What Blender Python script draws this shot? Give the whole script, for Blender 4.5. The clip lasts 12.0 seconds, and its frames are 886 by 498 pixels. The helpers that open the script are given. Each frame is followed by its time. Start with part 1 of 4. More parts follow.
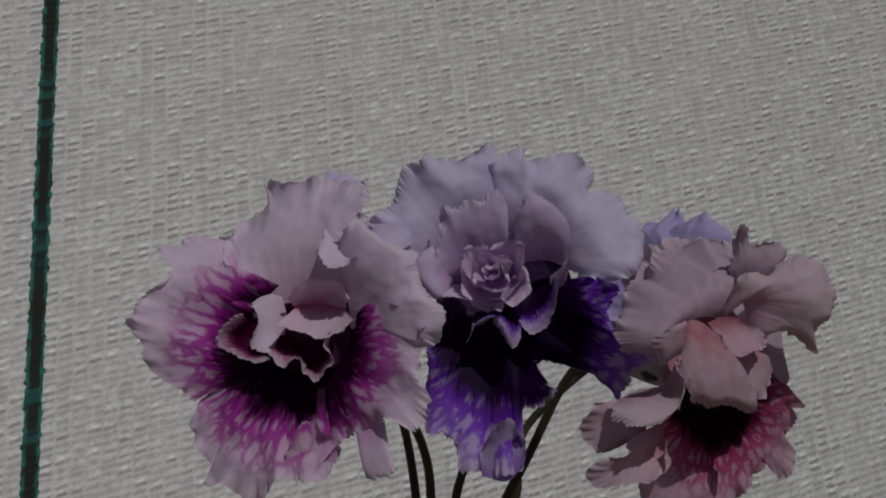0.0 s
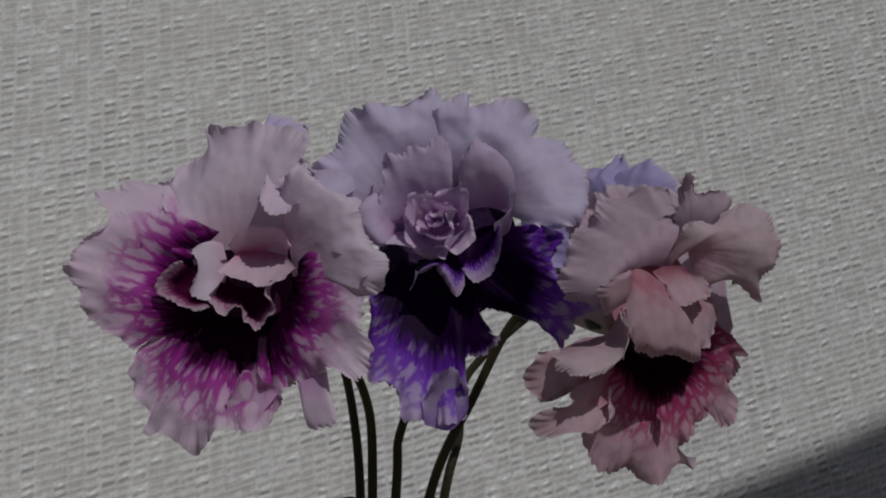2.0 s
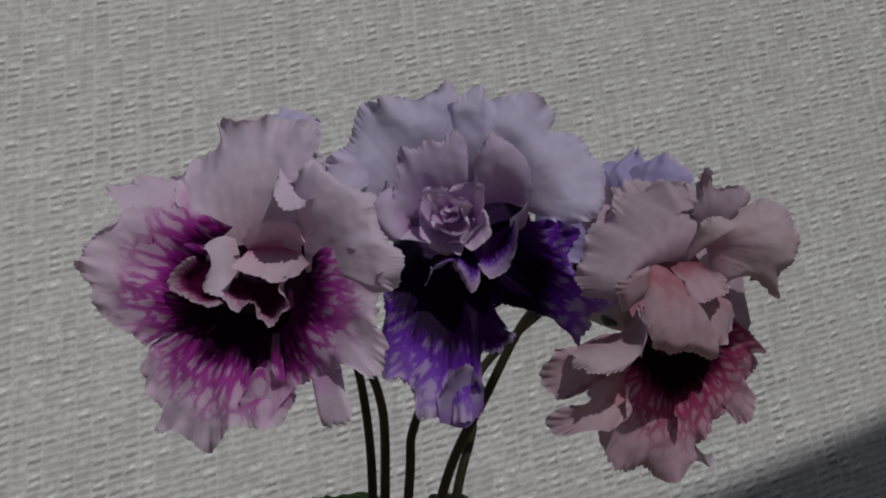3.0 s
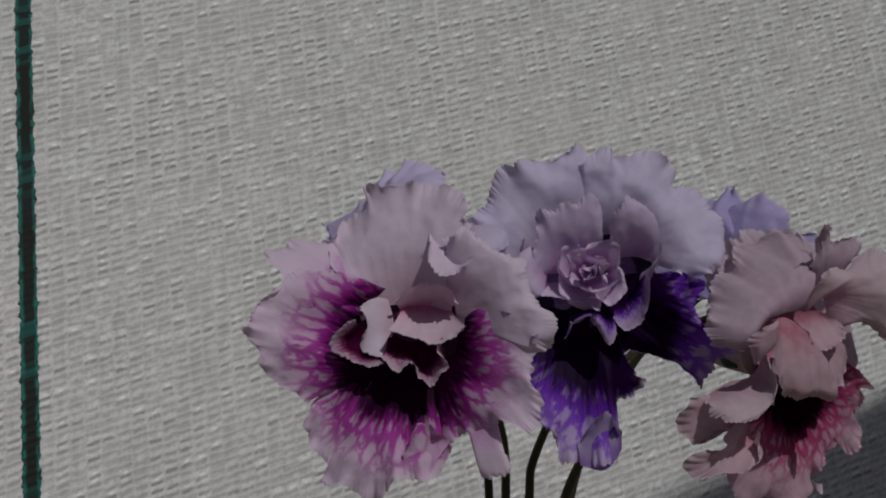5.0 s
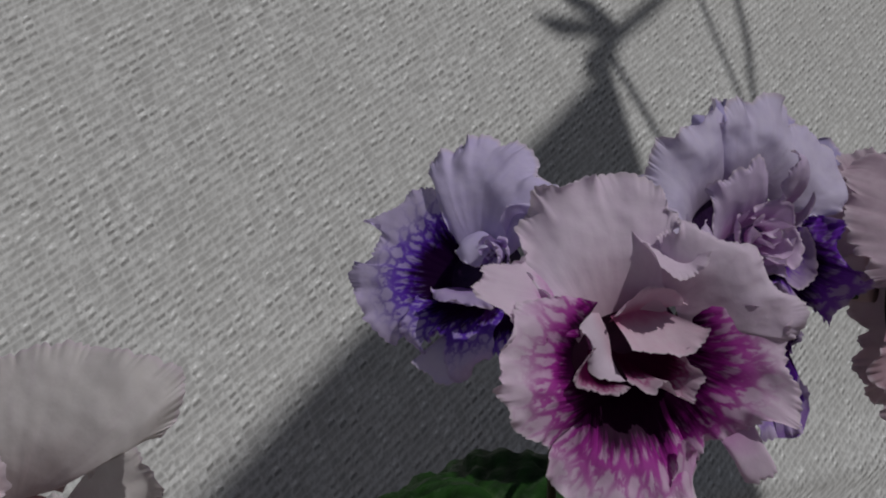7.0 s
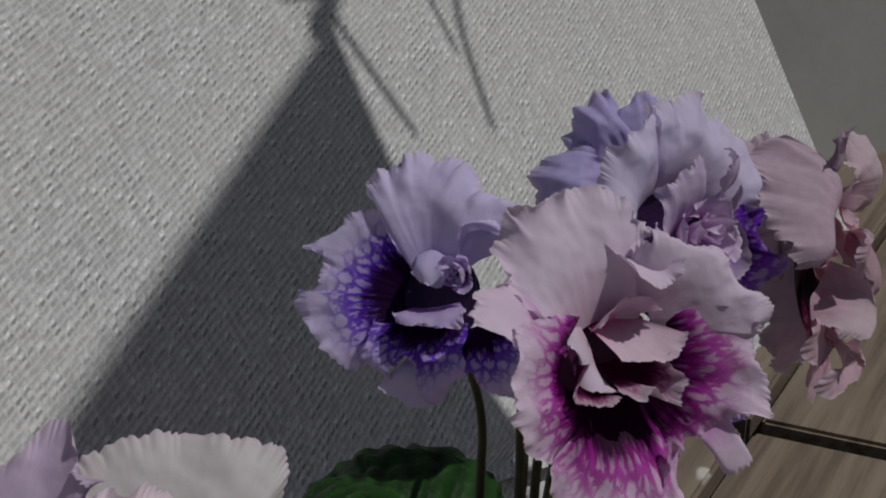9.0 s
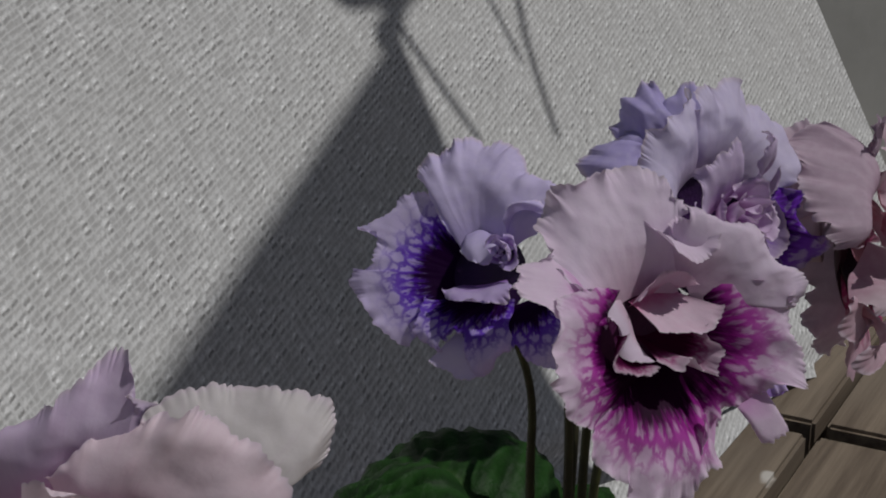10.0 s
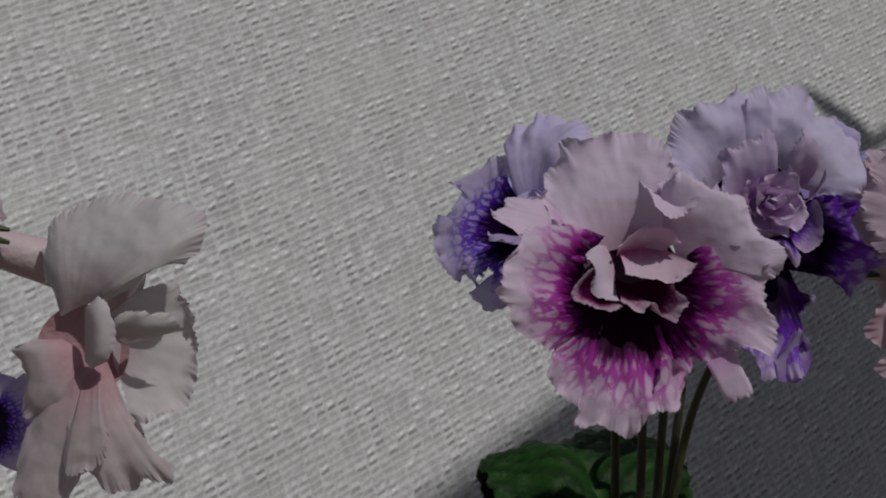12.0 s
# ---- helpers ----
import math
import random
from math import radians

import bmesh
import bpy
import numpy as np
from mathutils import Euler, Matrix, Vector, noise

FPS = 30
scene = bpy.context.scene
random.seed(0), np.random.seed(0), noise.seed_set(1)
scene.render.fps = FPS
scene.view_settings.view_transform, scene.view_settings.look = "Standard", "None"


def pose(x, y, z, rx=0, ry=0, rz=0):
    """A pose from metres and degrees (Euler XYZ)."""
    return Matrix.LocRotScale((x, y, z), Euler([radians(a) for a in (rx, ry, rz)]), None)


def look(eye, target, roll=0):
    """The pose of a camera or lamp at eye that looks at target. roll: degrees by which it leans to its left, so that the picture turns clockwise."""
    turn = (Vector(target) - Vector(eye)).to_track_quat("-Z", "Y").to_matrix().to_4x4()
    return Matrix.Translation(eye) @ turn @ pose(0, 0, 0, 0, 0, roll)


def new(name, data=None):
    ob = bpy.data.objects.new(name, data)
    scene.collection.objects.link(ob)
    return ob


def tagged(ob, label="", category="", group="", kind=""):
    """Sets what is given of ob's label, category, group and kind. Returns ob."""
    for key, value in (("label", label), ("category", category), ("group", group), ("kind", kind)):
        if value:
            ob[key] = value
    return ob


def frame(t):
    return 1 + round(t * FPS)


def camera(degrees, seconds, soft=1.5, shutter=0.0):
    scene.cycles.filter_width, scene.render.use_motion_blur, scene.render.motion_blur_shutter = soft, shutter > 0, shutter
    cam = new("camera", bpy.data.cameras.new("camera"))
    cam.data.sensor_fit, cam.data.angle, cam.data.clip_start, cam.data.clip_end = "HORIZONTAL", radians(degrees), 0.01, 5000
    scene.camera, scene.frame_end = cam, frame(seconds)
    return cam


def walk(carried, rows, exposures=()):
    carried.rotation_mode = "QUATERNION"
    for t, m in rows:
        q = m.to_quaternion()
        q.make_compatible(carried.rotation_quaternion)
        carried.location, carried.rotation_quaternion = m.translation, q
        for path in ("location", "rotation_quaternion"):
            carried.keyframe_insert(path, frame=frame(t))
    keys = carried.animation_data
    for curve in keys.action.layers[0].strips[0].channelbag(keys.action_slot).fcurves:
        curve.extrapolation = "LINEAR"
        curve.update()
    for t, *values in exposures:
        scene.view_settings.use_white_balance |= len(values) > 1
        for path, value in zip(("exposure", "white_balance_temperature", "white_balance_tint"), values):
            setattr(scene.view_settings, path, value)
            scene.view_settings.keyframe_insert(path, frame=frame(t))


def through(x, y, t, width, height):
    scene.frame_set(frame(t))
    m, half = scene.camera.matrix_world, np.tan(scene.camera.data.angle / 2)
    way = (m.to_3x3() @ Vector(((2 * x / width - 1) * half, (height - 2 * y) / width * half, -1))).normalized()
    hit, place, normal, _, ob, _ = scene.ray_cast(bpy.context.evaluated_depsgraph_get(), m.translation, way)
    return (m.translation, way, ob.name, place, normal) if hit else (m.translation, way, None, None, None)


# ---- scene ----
cam = camera(28.1, 12.0, soft=2.0)
PATH = [
    (0, (0.0035, -0.3635, 0.4830), (-0.0141, 0.0321, 0.4263), 3.94),
    (0.5, (0.0059, -0.3617, 0.4800), (-0.0057, 0.0324, 0.4130), 4.54),
    (1, (0.0027, -0.3623, 0.4842), (-0.0018, 0.0314, 0.4140), 4.56),
    (1.5, (0.0000, -0.3608, 0.4861), (-0.0015, 0.0328, 0.4151), 4.55),
    (2, (0.0020, -0.3590, 0.4847), (-0.0004, 0.0348, 0.4146), 4.58),
    (2.5, (0.0000, -0.3546, 0.4850), (-0.0010, 0.0392, 0.4148), 4.51),
    (4.5, (-0.0019, -0.3588, 0.5013), (-0.0132, 0.0313, 0.4134), 5.35),
    (5, (-0.0452, -0.3726, 0.5131), (-0.0329, 0.0176, 0.4257), 4.01),
    (5.5, (-0.1148, -0.3769, 0.5291), (-0.0360, 0.0026, 0.4302), 2.09),
    (5.7, (-0.1260, -0.3690, 0.5450), (-0.0454, 0.0062, 0.4322), 3.2),
    (6, (-0.1551, -0.3503, 0.5296), (-0.0415, 0.0195, 0.4277), 3.65),
    (6.5, (-0.1977, -0.3047, 0.5330), (-0.0427, 0.0456, 0.4176), 2.29),
    (8.5, (-0.2698, -0.2096, 0.5520), (-0.0120, 0.0627, 0.4126), 2.04),
    (9, (-0.2781, -0.2183, 0.5542), (-0.0228, 0.0548, 0.4120), 1.22),
    (9.5, (-0.2834, -0.2269, 0.5523), (-0.0348, 0.0536, 0.4126), 0.52),
    (10, (-0.2864, -0.2359, 0.5521), (-0.0427, 0.0496, 0.4140), 0.15),
    (10.5, (-0.2891, -0.2395, 0.5518), (-0.0472, 0.0477, 0.4139), -0.15),
    (11, (-0.2776, -0.2608, 0.5340), (-0.0446, 0.0383, 0.4064), -0.02),
    (11.5, (-0.2395, -0.3096, 0.5198), (-0.0613, 0.0303, 0.4073), 1.31),
    (12, (-0.1944, -0.3645, 0.5125), (-0.0785, 0.0062, 0.4170), 1.86),
]
walk(cam, [(t, look(eye, target, roll)) for t, eye, target, roll in PATH], exposures=[(0, -1.36), (1.0, -1.24), (2.5, -1.22), (5.5, -1.18), (6.6, -1.11), (7.8, -0.88), (11, -0.82), (12, -0.98)])

# ---- light ----
SUN_TO = Vector((0.27, -0.40, 0.876)).normalized()
world = bpy.data.worlds.new("sky")
scene.world = world
world.use_nodes = True
wn = world.node_tree.nodes
sky = wn.new("ShaderNodeTexSky")
sky.sky_type, sky.sun_disc = "NISHITA", False
sky.sun_elevation = math.asin(SUN_TO.z)
sky.sun_rotation = math.atan2(SUN_TO.x, SUN_TO.y)
world.node_tree.links.new(sky.outputs[0], wn["Background"].inputs[0])
wn["Background"].inputs[1].default_value = 0.035
sky.dust_density = 2.0
sun = new("sun", bpy.data.lights.new("sun", "SUN"))
sun.data.energy, sun.data.angle, sun.data.color = 3.15, radians(0.8), (1.0, 0.985, 0.965)
sun.matrix_world = look(SUN_TO * 5, (0, 0, 0))


# ---- materials ----
def material(name):
    m = bpy.data.materials.new(name)
    m.use_nodes = True
    return m, m.node_tree.nodes, m.node_tree.links, m.node_tree.nodes["Principled BSDF"]


def mixed(n, l, fac, a, b, kind="MIX"):
    """A colour mix; fac, a and b are sockets, numbers or colours."""
    x = n.new("ShaderNodeMix")
    x.data_type, x.blend_type = "RGBA", kind
    for key, v in ((0, fac), (6, a), (7, b)):
        if isinstance(v, bpy.types.NodeSocket):
            l.new(v, x.inputs[key])
        elif isinstance(v, (int, float)):
            x.inputs[key].default_value = v
        else:
            x.inputs[key].default_value = (*v, 1)
    return x.outputs[2]


def maths(n, l, op, a, b=0.0, c=0.0):
    x = n.new("ShaderNodeMath")
    x.operation = op
    for key, v in enumerate((a, b, c)):
        if isinstance(v, bpy.types.NodeSocket):
            l.new(v, x.inputs[key])
        else:
            x.inputs[key].default_value = v
    return x.outputs[0]


def graded(n, l, v, lo, hi, to_lo=0.0, to_hi=1.0):
    x = n.new("ShaderNodeMapRange")
    x.interpolation_type = "SMOOTHSTEP"
    l.new(v, x.inputs[0])
    for key, val in zip((1, 2, 3, 4), (lo, hi, to_lo, to_hi)):
        x.inputs[key].default_value = val
    return x.outputs[0]


def noisy(n, l, scale, detail=4.0, vector=None, rough=0.5):
    x = n.new("ShaderNodeTexNoise")
    x.inputs["Scale"].default_value, x.inputs["Detail"].default_value = scale, detail
    x.inputs["Roughness"].default_value = rough
    if vector is None:
        vector = n.new("ShaderNodeTexCoord").outputs["Object"]
    l.new(vector, x.inputs["Vector"])
    return x.outputs[0]


def bumped(n, l, p, height, strength, distance):
    b = n.new("ShaderNodeBump")
    b.inputs["Strength"].default_value, b.inputs["Distance"].default_value = strength, distance
    l.new(height, b.inputs["Height"])
    l.new(b.outputs[0], p.inputs["Normal"])
    return b.outputs[0]


def petal_material(name, pale, blush, mark=None, core=0.4, net=0.4, vein=(0.3, 0.05, 0.3), rim=(0.70, 0.60, 0.68), through=0.28, cells_at=(6.5, 8.0, 1.0), thick=0.22):
    """A thin petal: pale blade, blush towards the throat, and where mark is given a dark blotch that breaks into a net of veins."""
    m, n, l, p = material(name)
    laid = n.new("ShaderNodeUVMap")
    laid.uv_map = "UVMap"
    uv = laid.outputs[0]
    sep = n.new("ShaderNodeSeparateXYZ")
    l.new(uv, sep.inputs[0])
    u, v = sep.outputs[0], sep.outputs[1]
    info = n.new("ShaderNodeObjectInfo")
    shift = n.new("ShaderNodeVectorMath")
    shift.operation = "ADD"
    l.new(uv, shift.inputs[0])
    l.new(maths(n, l, "MULTIPLY", info.outputs["Random"], 40.0), shift.inputs[1])
    soft = noisy(n, l, 3.0, 3.0, shift.outputs[0])
    fine = noisy(n, l, 420.0, 3.0)
    wob = maths(n, l, "ADD", u, maths(n, l, "MULTIPLY_ADD", soft, 0.22, -0.11))
    colour = mixed(n, l, graded(n, l, wob, 0.05, 0.62), blush, pale)
    colour = mixed(n, l, graded(n, l, soft, 0.45, 0.8, 0.0, 0.2), colour, blush)
    # thin radial veins of a slightly deeper tone
    stretch = n.new("ShaderNodeMapping")
    stretch.inputs["Scale"].default_value = (1.2, 9.0, 1.0)
    l.new(shift.outputs[0], stretch.inputs[0])
    streak = noisy(n, l, 2.2, 5.0, stretch.outputs[0], 0.6)
    colour = mixed(n, l, graded(n, l, streak, 0.50, 0.80, 0.0, 0.09), colour, vein)
    colour = mixed(n, l, graded(n, l, fine, 0.35, 0.7, 0.0, 0.12), colour, (0.9, 0.85, 0.9))
    if mark:
        cells = n.new("ShaderNodeTexVoronoi")
        cells.feature = "DISTANCE_TO_EDGE"
        cells.inputs["Scale"].default_value = 1.0
        spot = n.new("ShaderNodeUVMap")
        spot.uv_map = "Mark"
        far = n.new("ShaderNodeSeparateXYZ")
        l.new(spot.outputs[0], far.inputs[0])
        wob = maths(n, l, "ADD", far.outputs[0], maths(n, l, "MULTIPLY_ADD", soft, 0.24, -0.12))
        lay = n.new("ShaderNodeMapping")
        lay.inputs["Scale"].default_value = cells_at
        l.new(spot.outputs[0], lay.inputs[0])
        bend = n.new("ShaderNodeVectorMath")
        bend.operation = "ADD"
        l.new(lay.outputs[0], bend.inputs[0])
        l.new(maths(n, l, "MULTIPLY", noisy(n, l, 2.6, 2.0, lay.outputs[0]), 0.7), bend.inputs[1])
        l.new(bend.outputs[0], cells.inputs["Vector"])
        halo = graded(n, l, wob, core * 0.8, core + 0.85 * net, 0.5, 0.0)
        colour = mixed(n, l, halo, colour, vein)
        width = graded(n, l, wob, core * 0.7, core + net, thick, 0.0)
        line = maths(n, l, "SUBTRACT", width, cells.outputs["Distance"])
        line = graded(n, l, line, -0.15, 0.07)
        fade = graded(n, l, wob, core + 0.2 * net, core + net, 1.0, 0.0)
        line = maths(n, l, "MULTIPLY", line, fade)
        colour = mixed(n, l, maths(n, l, "MULTIPLY", line, graded(n, l, wob, core * 0.8, core + 0.8 * net, 0.95, 0.6)), colour, vein)
        blot = graded(n, l, maths(n, l, "ADD", wob, maths(n, l, "MULTIPLY_ADD", streak, 0.3, -0.15)), core * 0.72, core * 1.12, 1.0, 0.0)
        colour = mixed(n, l, blot, colour, mark)
    edge = graded(n, l, u, 0.94, 1.0, 0.0, 0.7)
    colour = mixed(n, l, edge, colour, rim)
    l.new(colour, p.inputs["Base Color"])
    p.inputs["Roughness"].default_value = 0.55
    p.inputs["Sheen Weight"].default_value = 0.0
    p.inputs["Specular IOR Level"].default_value = 0.07
    height = maths(n, l, "ADD", maths(n, l, "MULTIPLY", streak, 0.05), maths(n, l, "MULTIPLY", fine, 0.4))
    normal = bumped(n, l, p, height, 0.5, 0.0006)
    tr = n.new("ShaderNodeBsdfTranslucent")
    l.new(colour, tr.inputs[0])
    l.new(normal, tr.inputs["Normal"])
    mix = n.new("ShaderNodeMixShader")
    mix.inputs[0].default_value = through
    l.new(p.outputs[0], mix.inputs[1])
    l.new(tr.outputs[0], mix.inputs[2])
    l.new(mix.outputs[0], n["Material Output"].inputs[0])
    return m


PINK_PALE, LILAC_PALE = (0.77, 0.64, 0.79), (0.67, 0.60, 0.82)
MAGENTA, MAGENTA_VEIN = (0.026, 0.0, 0.022), (0.42, 0.008, 0.35)
VIOLET_DARK, VIOLET_VEIN = (0.012, 0.0, 0.026), (0.19, 0.018, 0.58)
WINE_DARK, WINE_VEIN = (0.022, 0.0, 0.012), (0.38, 0.03, 0.14)
PETAL = {
    "Am": petal_material("rose_lower_petal", (0.79, 0.63, 0.79), (0.72, 0.42, 0.70), MAGENTA, 0.52, 0.40, MAGENTA_VEIN),
    "Ap": petal_material("rose_upper_petal", PINK_PALE, (0.72, 0.52, 0.65)),
    "Ai": petal_material("rose_inner_petal", (0.77, 0.58, 0.70), (0.66, 0.18, 0.38)),
    "Bj": petal_material("violet_heart_petal", (0.72, 0.55, 0.77), (0.56, 0.26, 0.58), None, 0, 0, (0.4, 0.12, 0.45)),
    "Bq": petal_material("violet_folded_petal", (0.48, 0.38, 0.62), (0.30, 0.16, 0.5), None, 0, 0, (0.2, 0.1, 0.4)),
    "Ac": petal_material("rose_lip_petal", (0.56, 0.42, 0.52), (0.4, 0.1, 0.25), (0.06, 0.0, 0.03), 0.78, 0.2, (0.35, 0.04, 0.2)),
    "Bm": petal_material("violet_lower_petal", (0.62, 0.50, 0.76), (0.44, 0.28, 0.66), VIOLET_DARK, 0.60, 0.46, VIOLET_VEIN, (0.5, 0.4, 0.6)),
    "Bp": petal_material("violet_upper_petal", LILAC_PALE, (0.55, 0.46, 0.62)),
    "Bi": petal_material("violet_inner_petal", (0.64, 0.52, 0.73), (0.58, 0.34, 0.60)),
    "Bc": petal_material("violet_lip_petal", (0.45, 0.33, 0.55), (0.2, 0.08, 0.3), (0.015, 0.0, 0.03), 0.72, 0.2, VIOLET_VEIN),
    "Cm": petal_material("wine_lower_petal", (0.62, 0.40, 0.50), (0.52, 0.24, 0.34), WINE_DARK, 0.48, 0.52, WINE_VEIN, (0.55, 0.4, 0.46)),
    "Cp": petal_material("wine_upper_petal", (0.54, 0.41, 0.50), (0.46, 0.31, 0.41)),
    "Cl": petal_material("wine_pale_lobe", (0.60, 0.47, 0.52), (0.50, 0.30, 0.38)),
    "Ci": petal_material("wine_inner_petal", (0.56, 0.38, 0.45), (0.46, 0.16, 0.22)),
    "Dm": petal_material("lattice_petal", (0.72, 0.62, 0.92), (0.60, 0.46, 0.88), (0.016, 0.0, 0.03), 0.38, 0.44, (0.11, 0.012, 0.52), (0.55, 0.45, 0.7), 0.35, (9.5, 6.0, 1.0), 0.17),
    "Dp": petal_material("lattice_upper_petal", (0.66, 0.58, 0.86), (0.60, 0.51, 0.83), None, 0, 0, (0.26, 0.18, 0.5)),
    "Di": petal_material("lattice_inner_petal", (0.56, 0.44, 0.74), (0.34, 0.14, 0.56)),
    "Ep": petal_material("blush_upper_petal", (0.66, 0.62, 0.62), (0.60, 0.50, 0.52)),
    "Ei": petal_material("blush_lower_petal", (0.60, 0.52, 0.53), (0.58, 0.33, 0.37)),
    "Fp": petal_material("lilac_petal", (0.46, 0.40, 0.70), (0.38, 0.30, 0.66), None, 0, 0, (0.22, 0.14, 0.46)),
    "Gp": petal_material("pink_petal", (0.82, 0.67, 0.74), (0.76, 0.48, 0.60), None, 0, 0, (0.55, 0.16, 0.42)),
    "Gm": petal_material("pink_lilac_petal", (0.66, 0.53, 0.72), (0.60, 0.34, 0.56), None, 0, 0, (0.4, 0.12, 0.4)),
}


def plain(name, colours, scale, rough=0.7, bump=0.3, dist=0.002, detail=6.0):
    """Two tones broken up by noise at two scales."""
    m, n, l, p = material(name)
    big, small = noisy(n, l, scale, detail), noisy(n, l, scale * 9, 4.0)
    c = mixed(n, l, graded(n, l, big, 0.3, 0.7), colours[0], colours[1])
    c = mixed(n, l, graded(n, l, small, 0.3, 0.75, 0.0, 0.35), c, colours[-1])
    l.new(c, p.inputs["Base Color"])
    p.inputs["Roughness"].default_value = rough
    bumped(n, l, p, maths(n, l, "ADD", big, maths(n, l, "MULTIPLY", small, 0.6)), bump, dist)
    return m


def leaf_material():
    m, n, l, p = material("hairy_leaf")
    uv = n.new("ShaderNodeUVMap").outputs[0]
    sep = n.new("ShaderNodeSeparateXYZ")
    l.new(uv, sep.inputs[0])
    u, v = sep.outputs[0], sep.outputs[1]
    av = maths(n, l, "ABSOLUTE", v)
    side = maths(n, l, "SINE", maths(n, l, "MULTIPLY", maths(n, l, "SUBTRACT", u, maths(n, l, "MULTIPLY", av, 0.22)), 75.0))
    quilt = noisy(n, l, 260.0, 3.0)
    c = mixed(n, l, graded(n, l, side, -0.9, 0.9), (0.007, 0.028, 0.004), (0.013, 0.054, 0.007))
    c = mixed(n, l, graded(n, l, quilt, 0.35, 0.7, 0.0, 0.6), c, (0.011, 0.046, 0.006))
    c = mixed(n, l, graded(n, l, av, 0.0, 0.06, 0.6, 0.0), c, (0.05, 0.11, 0.03))
    l.new(c, p.inputs["Base Color"])
    p.inputs["Roughness"].default_value = 0.6
    p.inputs["Specular IOR Level"].default_value = 0.2
    bumped(n, l, p, maths(n, l, "ADD", maths(n, l, "MULTIPLY", side, 0.5), quilt), 0.7, 0.0015)
    return m


def cloth_material(stripe=False):
    """Woven tape cloth: weft tapes 3.2 mm high pass over and under warp tapes 6.5 mm apart."""
    m, n, l, p = material("green_stripe_weave" if stripe else "pale_woven_cloth")
    uv = n.new("ShaderNodeUVMap").outputs[0]
    warp = n.new("ShaderNodeVectorMath")
    warp.operation = "ADD"
    l.new(uv, warp.inputs[0])
    drift = n.new("ShaderNodeTexNoise")
    drift.inputs["Scale"].default_value, drift.inputs["Detail"].default_value = 150.0, 3.0
    l.new(uv, drift.inputs["Vector"])
    centred = n.new("ShaderNodeVectorMath")
    centred.operation = "MULTIPLY_ADD"
    l.new(drift.outputs["Color"], centred.inputs[0])
    centred.inputs[1].default_value, centred.inputs[2].default_value = (0.0020,) * 3, (-0.0010,) * 3
    l.new(centred.outputs[0], warp.inputs[1])
    sep = n.new("ShaderNodeSeparateXYZ")
    l.new(warp.outputs[0], sep.inputs[0])
    u, v = sep.outputs[0], sep.outputs[1]
    # short weft floats: each crossing is a slanted dash between two dark slits
    col = maths(n, l, "DIVIDE", u, 0.0064)
    within = maths(n, l, "FRACT", col)
    rows = maths(n, l, "ADD", maths(n, l, "DIVIDE", v, 0.0034), maths(n, l, "MULTIPLY_ADD", within, -0.12, 0.06))
    weft = maths(n, l, "MULTIPLY_ADD", maths(n, l, "COSINE", maths(n, l, "MULTIPLY", rows, 2 * math.pi)), -0.5, 0.5)
    gap = maths(n, l, "ABSOLUTE", maths(n, l, "SINE", maths(n, l, "MULTIPLY", col, math.pi)))
    height = maths(n, l, "MULTIPLY", weft, graded(n, l, gap, 0.0, 0.5, 0.8, 1.0))

    def chance(shift):
        cell = n.new("ShaderNodeTexWhiteNoise")
        cell.noise_dimensions = "2D"
        pair = n.new("ShaderNodeCombineXYZ")
        l.new(maths(n, l, "FLOOR", col), pair.inputs[0])
        l.new(maths(n, l, "FLOOR", maths(n, l, "ADD", rows, shift)), pair.inputs[1])
        l.new(pair.outputs[0], cell.inputs["Vector"])
        return cell.outputs["Value"]

    tone, depth = chance(0.0), chance(0.5)
    if stripe:
        c = mixed(n, l, graded(n, l, maths(n, l, "SINE", maths(n, l, "MULTIPLY", v, 86.0)), -0.15, 0.35), (0.012, 0.014, 0.010), (0.012, 0.075, 0.066))
        c = mixed(n, l, graded(n, l, tone, 0.15, 0.6, 0.0, 0.95), c, (0.01, 0.014, 0.012))
        margin = graded(n, l, maths(n, l, "ABSOLUTE", maths(n, l, "ADD", u, 0.4188)), 0.0015, 0.0032)
        c = mixed(n, l, maths(n, l, "MULTIPLY", margin, graded(n, l, depth, 0.25, 0.6, 0.2, 1.0)), c, (0.02, 0.17, 0.14))
    else:
        c = mixed(n, l, tone, (0.44, 0.435, 0.43), (0.76, 0.76, 0.755))
        c = mixed(n, l, graded(n, l, gap, 0.1, 0.55, 0.6, 0.0), c, (0.57, 0.57, 0.565))
        # Shade in the slits between tapes is put into the colour, by weave height.
        slit_shade = maths(n, l, "MULTIPLY", graded(n, l, weft, 0.08, 0.62, 1.0, 0.0), maths(n, l, "MULTIPLY", graded(n, l, depth, 0.25, 1.0, 0.16, 1.0), graded(n, l, noisy(n, l, 40.0, 3.0, uv), 0.30, 0.60, 0.4, 1.25)))
        slit_shade = maths(n, l, "MULTIPLY", slit_shade, graded(n, l, gap, 0.15, 0.6, 0.12, 1.0))
        c = mixed(n, l, slit_shade, c, (0.20, 0.195, 0.19))
        threads = n.new("ShaderNodeMapping")
        threads.inputs["Scale"].default_value = (260.0, 26.0, 1.0)
        l.new(warp.outputs[0], threads.inputs[0])
        strand = noisy(n, l, 1.0, 3.0, threads.outputs[0], 0.6)
        c = mixed(n, l, graded(n, l, strand, 0.48, 0.72, 0.0, 0.45), c, (0.74, 0.74, 0.735))
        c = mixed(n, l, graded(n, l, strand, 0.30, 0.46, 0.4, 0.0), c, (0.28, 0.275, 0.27))
